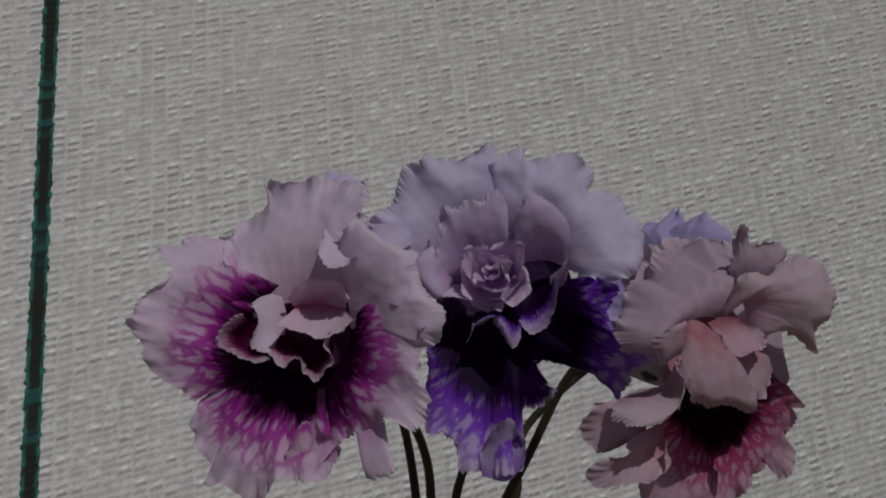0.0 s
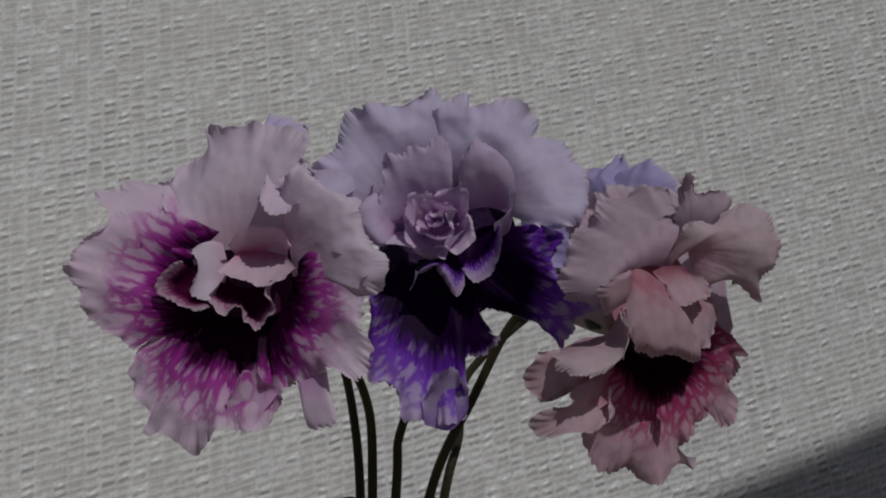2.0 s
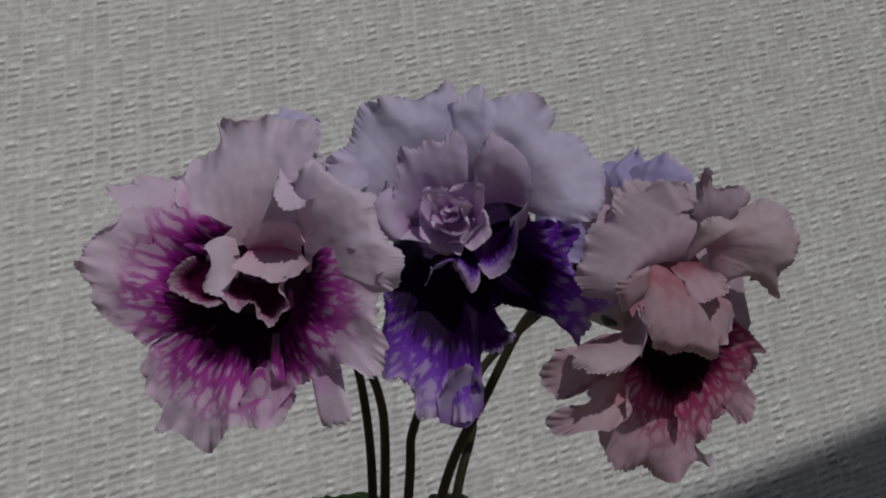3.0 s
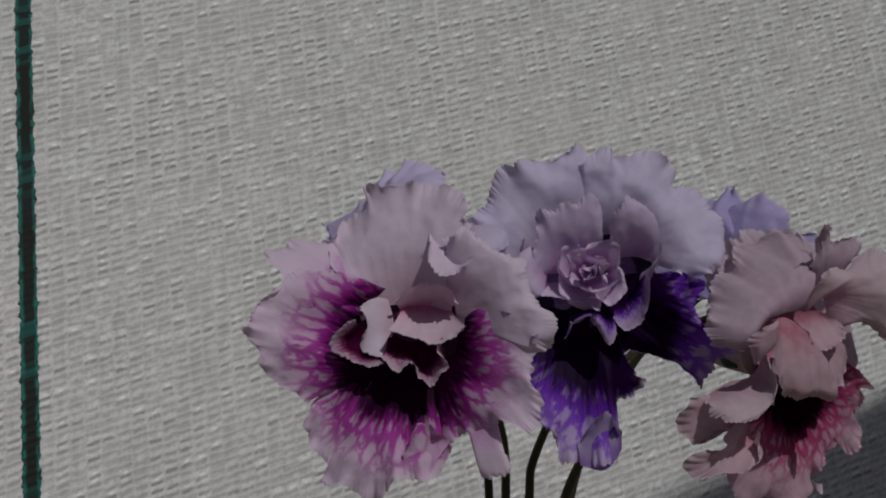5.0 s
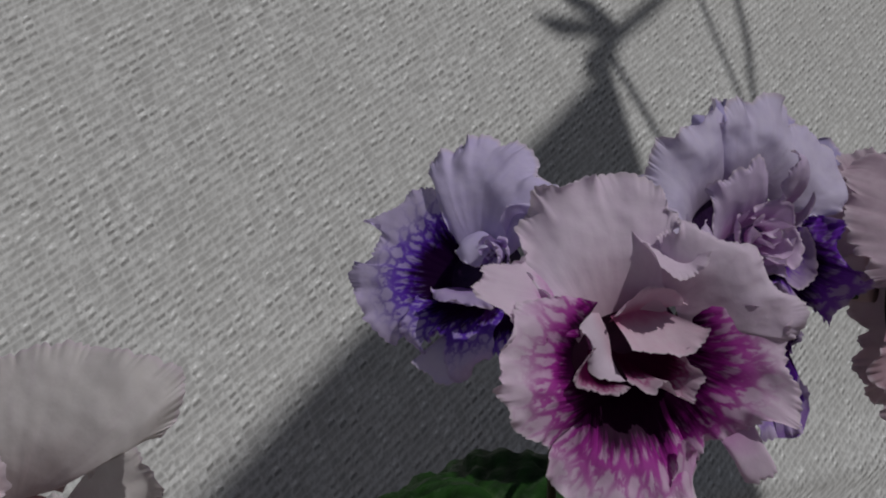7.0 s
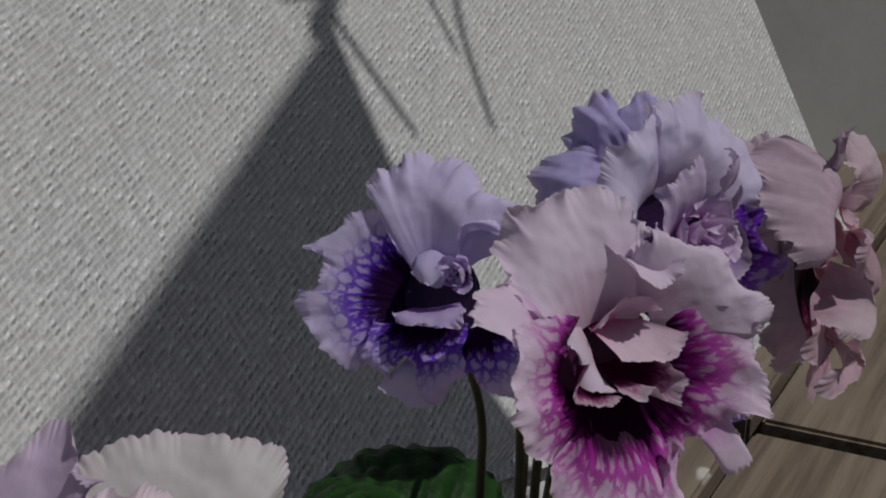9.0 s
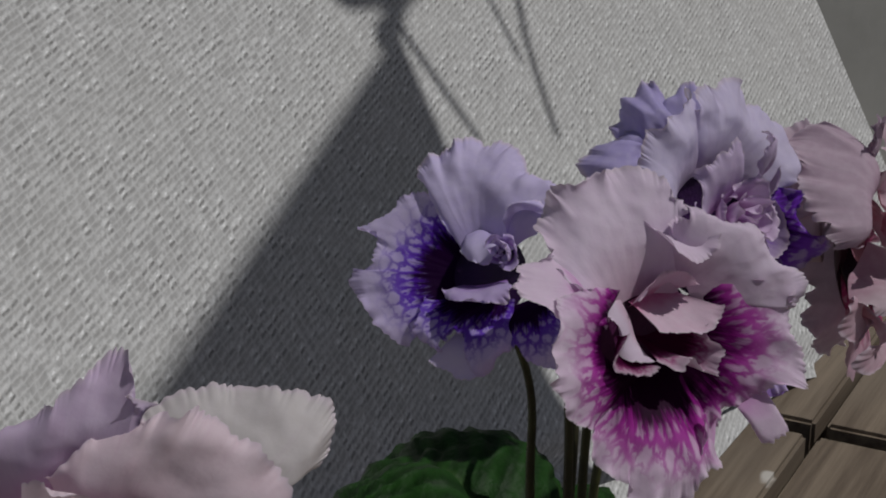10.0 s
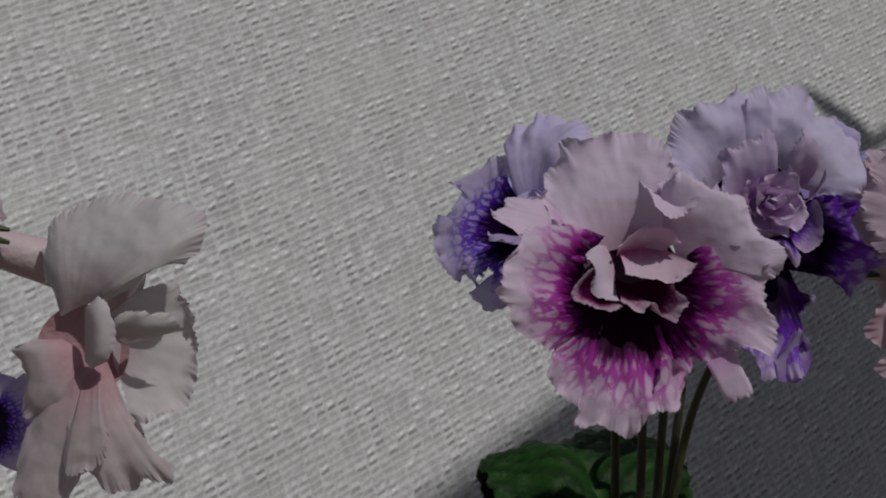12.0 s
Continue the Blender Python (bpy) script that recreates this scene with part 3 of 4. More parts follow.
def cloth_uvs(a, b, lo, hi):
    v0 = -0.02
    u = lo + (hi(v0) - lo) * a
    v = foot(u) + (0.62 - foot(u)) * b
    u = lo + (hi(v) - lo) * a
    return u, v


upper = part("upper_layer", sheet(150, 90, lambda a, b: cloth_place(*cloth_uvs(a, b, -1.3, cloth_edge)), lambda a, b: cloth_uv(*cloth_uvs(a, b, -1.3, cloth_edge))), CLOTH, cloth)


def lower_spot(a, b):
    u = -1.3 + (0.68 + 1.3) * a
    low = (DECK + 0.003 - CLOTH_AT.z - CLOTH_U.z * u) / CLOTH_V.z
    return u, low + (foot(u) + 0.06 - low) * b


def lower_place(a, b):
    u, v = lower_spot(a, b)
    return backdrop_point(u, v) + CLOTH_N * (0.0012 * noise.noise(Vector((u * 14, v * 9, 4))) - 0.012 * b)


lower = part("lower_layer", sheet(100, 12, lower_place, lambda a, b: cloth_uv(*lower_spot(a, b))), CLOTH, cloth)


def stripe_spot(a, b):
    v = -0.26 + 0.86 * b
    return -0.4188 + 0.0068 * (a - 0.5) * (1 + 0.25 * noise.noise(Vector((v * 160, a * 3, 2))) + 0.55 * max(0.0, noise.noise(Vector((v * 520, a * 4, 5))))), v


part("stripe", sheet(4, 900, lambda a, b: cloth_place(*stripe_spot(a, b)) + CLOTH_N * 0.0012, lambda a, b: cloth_uv(*stripe_spot(a, b))), STRIPE, cloth, "green and black woven marker stripe")

# wall that carries the top of the cloth, and the grey wall beyond its side
rest = backdrop_point(0.0, 0.60)
wall = tagged(part("wall_north", box(-2.2, 0.006, 0, 0.95, 0.10, rest.z - 0.012), CONCRETE), "plain grey plastered wall under the cloth", "wall", kind="structure")
wall.matrix_world = Matrix.Translation((rest.x, rest.y, 0)) @ Matrix.Rotation(math.atan2(CLOTH_U.y, CLOTH_U.x), 4, "Z")
side_wall = tagged(part("wall_east", box(0, -0.012, 0, 0.12, 1.6, 0.95), CONCRETE), "plain grey plastered wall in the shade", "wall", kind="structure")
side_wall.matrix_world = Matrix.Translation((1.13, 0.66, 0)) @ Matrix.Rotation(radians(76), 4, "Z")
post = tagged(part("wall_post", box(-0.02, -0.09, DECK, 0.06, -0.016, 1.0, 0.004), POSTMAT), "dark painted post at the end of the wall", "post", kind="structure")
post.matrix_world = side_wall.matrix_world.copy()

# ---- the plants ----
plant = tagged(new("flowering_plant"), "flowering pot plant with ruffled double pink, violet and wine flowers", "plant")
CROWN = Vector((-0.004, 0.046, 0.292))
pot(plant, CROWN.x, CROWN.y, 0.285, 0.062)

rose = flower(plant, (-0.044, -0.017, 0.409), (-0.1971, -0.9487, 0.2472), (0.35, 0.85, -0.35), "pale pink flower with a magenta throat")
violet = flower(plant, (0.004, 0.004, 0.421), (0.0284, -0.9752, 0.2197), (0.1, 0.9, -0.4), "pale lilac flower with dark violet lower petals")
wine = flower(plant, (0.045, -0.004, 0.412), (0.45, -0.87, 0.2), (-0.55, 0.8, -0.2), "dusky pink flower with a wine-red throat")
lattice = flower(plant, (-0.057, 0.033, 0.413), (-0.78, -0.34, 0.53), (0.7, 0.2, -0.6), "lilac flower netted with violet veins")
lilac = flower(plant, (0.046, 0.055, 0.429), (-0.6214, -0.7013, 0.3493), (-0.1, 0.2, -0.95), "lilac flower turned away")
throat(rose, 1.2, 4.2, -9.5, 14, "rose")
fold(rose, [(2.6, -2.1, -6.0), (-3.4, -1.1, -6.0), (-8.2, 2.9, -6.0), (-7.5, 8.6, -5.0), (-3.0, 14.8, -5.0)], [(-16.2, -11.0, -1.0), (-23.5, -7.4, 3.0), (-27.5, -1.4, 6.0), (-29.6, 2.7, 8.0), (-30.5, 6.5, 8.0), (-29.1, 10.0, 8.0), (-25.2, 14.7, 4.0), (-19.0, 16.9, 1.0), (-12.3, 17.2, 0.0), (-7.6, 16.2, -2.0)], 3, 1.2, 0.6, "Am", (2.9, 2.0, 1.1))
fold(rose, [(-7.1, 8.5, -4.0), (-7.7, 14.2, -5.0), (-12.2, 19.7, -7.0)], [(-17.8, 10.0, 3.0), (-22.6, 14.0, 3.0), (-30.2, 19.2, -2.0), (-28.1, 21.6, -5.0), (-23.4, 23.1, -8.0), (-16.5, 23.5, -9.0)], 2, 0.9, 0.5, "Am", (2.9, 2.0, 1.0))
fold(rose, [(-7.3, 0.7, -6.0), (-0.0, -2.3, -7.0), (9.0, 0.5, -7.0)], [(-15.6, -11.0, -1.0), (-16.7, -17.6, -1.0), (-10.7, -23.5, 0.0), (-11.1, -29.6, 1.0), (-4.9, -26.6, 4.0), (0.9, -28.7, 5.0), (6.7, -23.9, 4.0), (11.2, -24.1, 2.0), (14.0, -22.4, -2.0), (15.0, -16.8, -3.0)], 3, 1.3, 0.5, "Am", (2.9, 2.0, 1.1))
fold(rose, [(7.1, -2.6, -7.0), (11.6, 0.7, -6.0), (13.6, 5.4, -5.0), (11.7, 10.8, -5.0)], [(13.5, -22.5, -3.0), (17.0, -14.9, -1.0), (21.1, -13.0, 1.0), (25.3, -9.9, 4.0), (32.5, -11.5, 6.0), (34.1, -5.8, 6.0), (31.6, 2.5, 5.0), (32.3, 8.5, 5.0), (28.7, 12.5, 4.0), (18.6, 14.4, 1.0)], 3, 1.3, 0.5, "Am", (2.9, 2.0, 1.1))
fold(rose, [(18.8, -13.0, 0.0), (21.7, -11.8, 1.0), (24.8, -9.9, 2.0)], [(20.9, -17.7, 2.0), (23.3, -21.7, 3.0), (28.7, -20.2, 4.0), (26.6, -14.7, 3.0)], 1, 0.5, 0.4, "Am", (2.9, 2.0, 0.9))
fold(rose, [(-7.3, 7.4, -5.0), (-3.1, 10.9, -7.0), (4.1, 12.4, -8.0), (11.5, 11.4, -6.0)], [(-14.3, 15.9, -1.0), (-16.6, 22.1, -7.0), (-17.6, 27.3, -12.0), (-12.9, 32.3, -15.0), (-10.7, 36.9, -14.0), (-2.1, 40.2, -13.0), (1.6, 38.0, -13.0), (9.8, 37.4, -10.0), (13.5, 33.9, -7.0), (11.6, 29.8, -4.0), (8.1, 27.2, -2.0)], 4, 1.2, 0.6, "Ap")
fold(rose, [(9.9, 17.2, -4.0), (12.2, 13.0, -4.0), (13.6, 7.6, -4.0)], [(8.1, 23.7, -3.0), (11.2, 28.7, 0.0), (14.1, 30.5, 1.0), (20.0, 26.6, 2.0), (27.1, 23.8, 4.0), (30.6, 16.5, 5.0), (34.9, 12.5, 6.0), (32.9, 5.9, 6.0), (24.8, 6.2, 3.0)], 3, 1.3, 0.6, "Ap")
fold(rose, [(4.2, 29.8, -9.0), (10.3, 26.6, -6.0), (11.2, 22.0, -5.0)], [(5.5, 25.7, -3.0), (7.0, 21.2, 3.0), (11.1, 19.2, 5.0), (14.4, 20.3, 5.0), (15.9, 23.7, 4.0)], -2, 0.9, 0.8, "Ap")
fold(rose, [(0.6, 11.5, -8.0), (5.2, 12.6, -8.0), (10.0, 12.5, -8.0)], [(0.2, 6.8, 3.0), (4.8, 5.3, 4.0), (9.8, 4.7, 5.0), (13.8, 6.4, 4.0), (16.8, 8.5, 3.0)], -2, 0.7, 0.6, "Ai")
fold(rose, [(0.2, 10.3, -8.0), (5.4, 11.4, -8.0), (10.6, 12.0, -8.0)], [(-0.8, 12.5, -2.0), (2.0, 15.2, -2.0), (6.8, 16.8, -1.0), (10.9, 16.5, -1.0), (13.9, 13.4, 0.0)], -1, 0.7, 0.6, "Ai")
fold(rose, [(-2.5, 12.6, -6.0), (-0.8, 8.3, -6.0), (-0.5, 3.7, -5.0)], [(-7.0, 13.6, -4.0), (-7.9, 9.7, -3.0), (-6.0, 6.2, -2.0), (-5.6, 2.0, -1.0), (-0.8, 0.2, 2.0)], 1, 0.7, 0.5, "Ap")
fold(rose, [(-6.4, 6.2, -3.0), (-5.4, 3.0, -3.0), (-5.1, 1.3, -3.0)], [(-6.9, 7.6, 4.0), (-9.3, 5.5, 5.0), (-12.0, 1.4, 5.0), (-7.8, -0.6, 5.0), (-4.0, -1.7, 4.0), (-0.2, -0.3, 3.0)], -2, 0.4, 0.7, "Ac")
fold(rose, [(-1.5, 5.9, -6.0), (2.6, 4.2, -7.0), (7.5, 5.3, -6.0)], [(-0.8, 0.4, 3.0), (3.0, -2.0, 5.0), (5.9, 0.2, 5.0), (7.7, -2.6, 6.0), (10.1, -4.7, 6.0), (11.6, -4.6, 6.0), (11.8, -1.8, 5.0), (13.6, 0.3, 5.0), (11.7, 3.4, 4.0), (12.7, 6.0, 4.0)], -3, 0.4, 0.5, "Ac")
fold(rose, [(5.9, -22.6, 2.0), (10.7, -22.3, 1.0), (15.1, -15.1, -2.0)], [(6.4, -18.0, 5.0), (7.5, -13.7, 4.0), (9.4, -11.7, 3.0), (12.9, -13.8, 2.0)], -0.8, 0.8, 0.2, "Am", (2.9, 2.0, 0.9))
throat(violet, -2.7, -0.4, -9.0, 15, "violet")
fold(violet, [(-16.0, 1.9, -4.0), (-13.0, 9.3, -5.0), (-3.8, 13.6, -6.0)], [(-22.2, 0.5, 3.0), (-33.3, 10.1, 3.0), (-33.2, 15.4, 2.0), (-28.7, 19.1, 1.0), (-26.7, 24.0, 1.0), (-23.7, 27.8, 2.0), (-16.9, 30.0, 0.0), (-9.6, 33.6, -1.0), (-5.1, 29.7, -2.0)], 4, 1.6, 0.7, "Bp")
fold(violet, [(-6.1, 12.3, -6.0), (3.4, 13.0, -6.0), (9.6, 7.4, -5.0)], [(-12.1, 28.0, -2.0), (-7.5, 29.4, -1.0), (-1.8, 32.3, -2.0), (-0.4, 30.2, -3.0), (8.1, 31.9, -5.0), (13.9, 29.0, -6.0), (15.0, 25.5, -6.0), (19.5, 24.2, -5.0), (22.7, 22.0, -4.0), (26.7, 15.6, -2.0), (27.0, 8.4, 0.0), (21.0, 5.4, 1.0), (13.6, 4.5, 0.0)], 4, 1.6, 0.7, "Bp")
fold(violet, [(-31.8, 13.1, 3.0), (-27.4, 14.7, 2.0), (-22.7, 14.0, 1.0)], [(-32.4, 9.6, 6.0), (-28.8, 5.3, 8.0), (-26.0, 6.6, 7.0), (-23.4, 8.7, 5.0)], 2, 0.6, 0.6, "Bp")
fold(violet, [(-13.2, 3.6, 2.0), (-8.1, 5.2, 1.0), (-3.0, 6.7, 2.0)], [(-17.6, 1.3, 6.0), (-18.5, 13.8, 7.0), (-17.2, 18.2, 8.0), (-11.6, 19.2, 9.0), (-7.0, 21.6, 9.0), (-4.0, 18.8, 8.0), (-2.7, 11.0, 6.0)], 2, 0.8, 0.6, "Bi")
fold(violet, [(-0.2, 7.5, 2.0), (4.5, 8.5, 0.0), (8.8, 7.8, -2.0)], [(-2.9, 11.9, 9.0), (-2.5, 17.4, 12.0), (-1.1, 21.4, 13.0), (2.0, 21.1, 12.0), (8.3, 18.1, 7.0), (9.0, 11.6, 3.0)], 4, 0.8, 0.5, "Bi")
fold(violet, [(-15.3, 7.5, 2.0), (-14.4, 4.1, 2.0), (-14.1, -0.6, 2.0)], [(-19.1, 10.4, 6.0), (-22.9, 6.3, 7.0), (-21.7, 1.8, 8.0), (-18.3, -1.4, 8.0), (-15.8, -0.9, 7.0)], 3, 0.8, 0.6, "Bi")
fold(violet, [(-14.2, 1.7, 4.0), (-6.8, 2.8, 3.0), (-0.0, 5.1, 3.0)], [(-16.9, -1.0, 8.0), (-10.0, -2.3, 10.0), (-4.3, -3.6, 11.0), (-3.1, -1.3, 11.0), (1.4, 4.8, 10.0)], -2, 0.5, 0.4, "Bi")
fold(violet, [(-9.2, -3.7, 3.0), (-3.0, -1.5, 3.0), (0.4, -0.6, 2.0)], [(-10.2, -10.5, 8.0), (-9.5, -6.8, 10.0), (-5.6, -4.6, 11.0), (-3.5, -6.9, 11.0), (-0.9, -10.4, 10.0), (0.4, -7.7, 9.0)], 2, 0.5, 0.5, "Bc")
fold(violet, [(-1.2, -0.7, 0.0), (2.6, 3.8, -2.0), (6.6, 5.2, -1.0)], [(-0.1, -5.5, 8.0), (2.9, -7.8, 9.0), (6.1, -5.0, 9.0), (7.5, 0.8, 8.0), (6.7, 4.8, 7.0)], -3, 0.5, 0.5, "Bc")
fold(violet, [(6.3, 2.3, -2.0), (9.1, 3.7, -2.0), (10.0, 7.3, -2.0)], [(5.6, 5.3, 6.0), (8.2, 7.8, 6.0), (9.5, 11.9, 6.0), (9.3, 5.7, 4.0)], 1, 0.5, 0.5, "Bi")
rosette(violet, (-5.2, 4.1, 4.0), (-0.25, 0.11, 0.96), 7.6, "Bj")
fold(violet, [(-12.6, -3.7, -4.0), (-6.1, -4.3, -6.0), (2.2, -3.7, -6.0)], [(-18.4, -9.0, 1.0), (-18.8, -14.8, 3.0), (-18.9, -24.0, 4.0), (-17.0, -30.7, 5.0), (-12.3, -32.0, 6.0), (-10.3, -36.6, 7.0), (-5.1, -37.1, 7.0), (-1.1, -38.2, 8.0), (2.8, -33.7, 8.0), (2.8, -29.2, 7.0), (2.2, -23.6, 4.0), (7.0, -21.3, 0.0), (6.3, -17.6, -3.0), (3.4, -13.1, -5.0)], 4, 1.0, 0.5, "Bm", (-0.1, -5.1, 1.2))
fold(violet, [(-5.4, -37.2, 7.0), (-0.0, -37.7, 8.0), (3.2, -33.1, 8.0)], [(-6.7, -31.9, 8.0), (-3.4, -26.8, 10.0), (-0.2, -25.2, 10.0), (3.1, -29.1, 9.0)], -1.5, 1.2, 0.2, "Bq")
fold(violet, [(1.8, -6.1, -6.0), (3.2, -1.3, -6.0), (6.8, 4.8, -4.0)], [(2.7, -13.4, -7.0), (10.1, -13.5, -7.0), (17.2, -15.1, -6.0), (21.5, -17.5, -6.0), (24.0, -20.6, -8.0), (26.9, -17.3, -4.0), (27.5, -12.8, 2.0), (28.9, -9.6, 4.0), (22.8, -8.3, 4.0), (19.6, -1.6, 3.0), (21.6, 3.8, 2.0), (14.6, 6.6, 0.0)], 3, 1.0, 0.5, "Bm", (-0.1, -5.1, 1.1))
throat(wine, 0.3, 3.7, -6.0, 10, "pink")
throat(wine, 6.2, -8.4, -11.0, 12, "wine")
fold(wine, [(-11.8, 2.3, -2.0), (-9.0, 7.4, 0.0), (-4.2, 9.5, 1.0), (3.3, 9.4, 0.0)], [(-15.8, 0.7, -2.0), (-19.4, 3.9, -5.0), (-19.6, 8.9, -9.0), (-14.5, 14.3, -13.0), (-7.2, 18.7, -16.0), (-4.2, 22.6, -18.0), (2.2, 26.8, -17.0), (7.7, 27.7, -12.0), (7.3, 24.6, -6.0), (4.1, 17.4, 2.0)], 7, 1.6, 0.7, "Cp")
fold(wine, [(4.7, 12.9, -2.0), (8.9, 14.0, -3.0), (12.4, 15.1, -3.0)], [(2.5, 19.9, 2.0), (3.2, 25.3, 4.0), (2.1, 29.1, 5.0), (5.7, 28.3, 4.0), (7.0, 25.9, 3.0), (15.4, 24.9, 1.0), (18.3, 21.4, 0.0), (13.2, 19.2, -1.0)], 2, 0.9, 0.6, "Cp")
fold(wine, [(1.9, 8.3, 0.0), (4.0, 11.7, 0.0), (6.8, 12.8, 0.0), (8.7, 5.9, 0.0)], [(0.6, 16.3, 5.0), (4.1, 19.6, 5.0), (12.4, 19.0, 2.0), (18.4, 21.8, 1.0), (22.4, 22.2, 3.0), (25.2, 19.6, 5.0), (26.4, 14.9, 7.0), (26.4, 8.8, 6.0), (23.1, 6.8, 4.0), (24.4, 1.8, 1.0), (19.0, 5.7, 1.0), (12.2, 6.3, 2.0), (8.0, 3.6, 2.0)], 5, 1.0, 0.6, "Cl")
fold(wine, [(-10.9, 8.3, 5.0), (-8.9, 9.1, 6.0), (-5.6, 8.2, 5.0)], [(-13.3, 0.9, 9.0), (-13.2, -4.0, 10.0), (-9.1, -8.2, 9.0), (-1.2, -8.9, 8.0), (9.5, -10.9, 4.0), (4.4, -2.5, 5.0), (-2.3, 5.0, 6.0)], 3, 0.7, 0.5, "Ci")
fold(wine, [(-3.6, 8.4, 3.0), (0.5, 9.5, 2.0), (5.3, 9.4, 1.0)], [(-3.6, 5.6, 7.0), (-1.6, 2.8, 8.0), (3.1, 0.9, 7.0), (9.6, 2.5, 5.0), (10.4, 7.0, 2.0)], -2, 0.7, 0.6, "Ci")
fold(wine, [(-10.5, 8.5, 4.0), (-9.2, 6.8, 4.0), (-8.3, 3.4, 3.0)], [(-11.5, 9.5, 8.0), (-17.1, 7.6, 9.0), (-19.4, 4.4, 9.0), (-18.1, -0.6, 8.0)], 3, 0.5, 0.5, "Ci")
fold(wine, [(0.4, 6.0, -2.0), (9.4, 6.4, -3.0), (13.7, 5.7, -3.0)], [(-1.0, -3.0, 2.0), (3.6, -8.8, 3.0), (10.9, -7.4, 1.0), (16.4, -0.2, -2.0)], 2, 0.9, 0.5, "Ci")
fold(wine, [(-9.1, 1.2, 0.0), (-10.6, -4.0, -3.0), (-16.0, -5.0, -4.0), (-23.1, -7.5, -3.0)], [(-13.3, 0.9, 7.0), (-15.0, -7.7, 10.0), (-20.2, -11.0, 10.0), (-25.3, -11.9, 9.0), (-26.6, -9.7, 5.0), (-25.5, -7.8, 0.0)], 4, 0.7, 0.6, "Cl")
fold(wine, [(-13.4, -8.5, -4.0), (-13.5, -11.9, -5.0), (-14.8, -15.2, -4.0)], [(-24.4, -6.6, -2.0), (-27.8, -7.8, -2.0), (-29.3, -13.4, -3.0), (-27.3, -17.5, -2.0), (-24.3, -15.0, 1.0), (-21.7, -13.9, 3.0)], 3, 1.0, 0.7, "Ci")
fold(wine, [(-8.1, -11.1, -6.0), (-8.9, -14.5, -6.0), (-9.6, -20.2, -6.0)], [(-24.2, -14.2, 5.0), (-26.1, -17.6, 4.0), (-29.2, -22.2, 0.0), (-26.4, -23.9, 1.0), (-21.1, -23.8, 4.0), (-16.9, -20.5, 6.0), (-15.8, -14.6, 5.0)], 4, 0.8, 0.7, "Ci")
fold(wine, [(-4.0, -4.4, -8.0), (1.3, -9.3, -10.0), (8.4, -9.6, -10.0), (15.6, -2.7, -8.0)], [(-14.2, -14.2, -6.0), (-14.8, -24.4, -6.0), (-10.5, -33.1, -7.0), (-4.0, -33.0, -7.0), (1.7, -35.5, -7.0), (10.2, -32.2, -8.0), (12.4, -27.5, -9.0), (19.4, -22.2, -10.0), (22.9, -26.6, -11.0), (26.5, -25.9, -11.0), (27.2, -20.1, -11.0), (24.1, -16.5, -10.0), (27.2, -11.4, -8.0), (20.3, -3.9, -6.0), (16.0, 1.6, -4.0)], 3, 1.3, 0.6, "Cm", (4.2, -7.0, 0.9))
fold(wine, [(4.2, -10.5, -8.0), (6.3, -10.0, -8.0)], [(0.7, -21.6, -2.0), (2.7, -23.7, -1.0), (4.2, -19.4, -2.0)], 1, 0.4, 0.5, "Cm", (4.2, -7.0, 0.9))
fold(wine, [(24.1, -3.8, -8.0), (18.9, -16.6, -10.0), (8.2, -25.8, -10.0)], [(27.2, 22.8, -13.0), (9.1, 26.6, -16.0), (-3.2, 25.8, -20.0), (-11.1, 19.3, -20.0), (-2.7, 3.0, -20.0), (3.9, -13.6, -20.0), (0.7, -23.9, -20.0), (12.2, -34.5, -20.0), (20.4, -33.4, -15.0)], 2, 1.4, 0.5, "Cp")
throat(lattice, 5.6, 4.5, -7.0, 11, "violet")
fold(lattice, [(2.8, -1.0, -4.0), (0.5, 3.0, -4.0), (0.2, 6.7, -4.0), (1.4, 10.0, -4.0)], [(-2.9, -8.3, 0.0), (-4.6, -12.7, 1.0), (-12.4, -11.1, 1.0), (-19.1, -6.2, 1.0), (-23.3, -2.9, 1.0), (-21.9, 0.8, 1.0), (-19.2, -0.0, 0.0), (-18.1, 4.6, 0.0), (-19.5, 9.0, -1.0), (-23.4, 9.2, -1.0), (-24.2, 11.1, -1.0), (-20.1, 14.3, -1.0), (-17.3, 19.3, -1.0), (-10.3, 21.1, -1.0), (-4.7, 18.7, -1.0), (-0.6, 12.9, -2.0)], 2, 0.8, 0.5, "Dm", (1.9, 4.2, 0.9))
fold(lattice, [(1.3, 9.1, -3.0), (4.7, 12.4, -4.0), (11.6, 11.0, -4.0)], [(-1.4, 12.1, 1.0), (-10.9, 22.1, 0.0), (-12.9, 25.3, -1.0), (-11.5, 29.2, -2.0), (-7.4, 31.1, -3.0), (-6.0, 33.8, -4.0), (-1.4, 36.1, -5.0), (5.5, 35.4, -5.0), (9.8, 31.3, -4.0), (12.8, 28.6, -3.0), (18.4, 29.1, -2.0), (22.7, 26.2, -1.0), (21.4, 20.8, 0.0), (19.4, 14.8, 1.0)], 4, 1.5, 0.6, "Dp")
fold(lattice, [(1.5, 12.6, -2.0), (4.9, 14.4, -2.0), (9.9, 12.7, -2.0)], [(2.7, 8.8, 2.0), (7.5, 5.5, 4.0), (10.5, 5.3, 4.0), (12.6, 8.1, 4.0), (12.4, 12.2, 2.0)], 3, 0.7, 0.5, "Dp")
fold(lattice, [(11.4, 13.2, -3.0), (12.7, 18.4, -3.0), (17.7, 19.2, -3.0)], [(10.8, 16.6, 3.0), (12.8, 20.3, 4.0), (17.9, 21.1, 3.0), (21.8, 19.2, 2.0)], 2, 0.7, 0.5, "Dp")
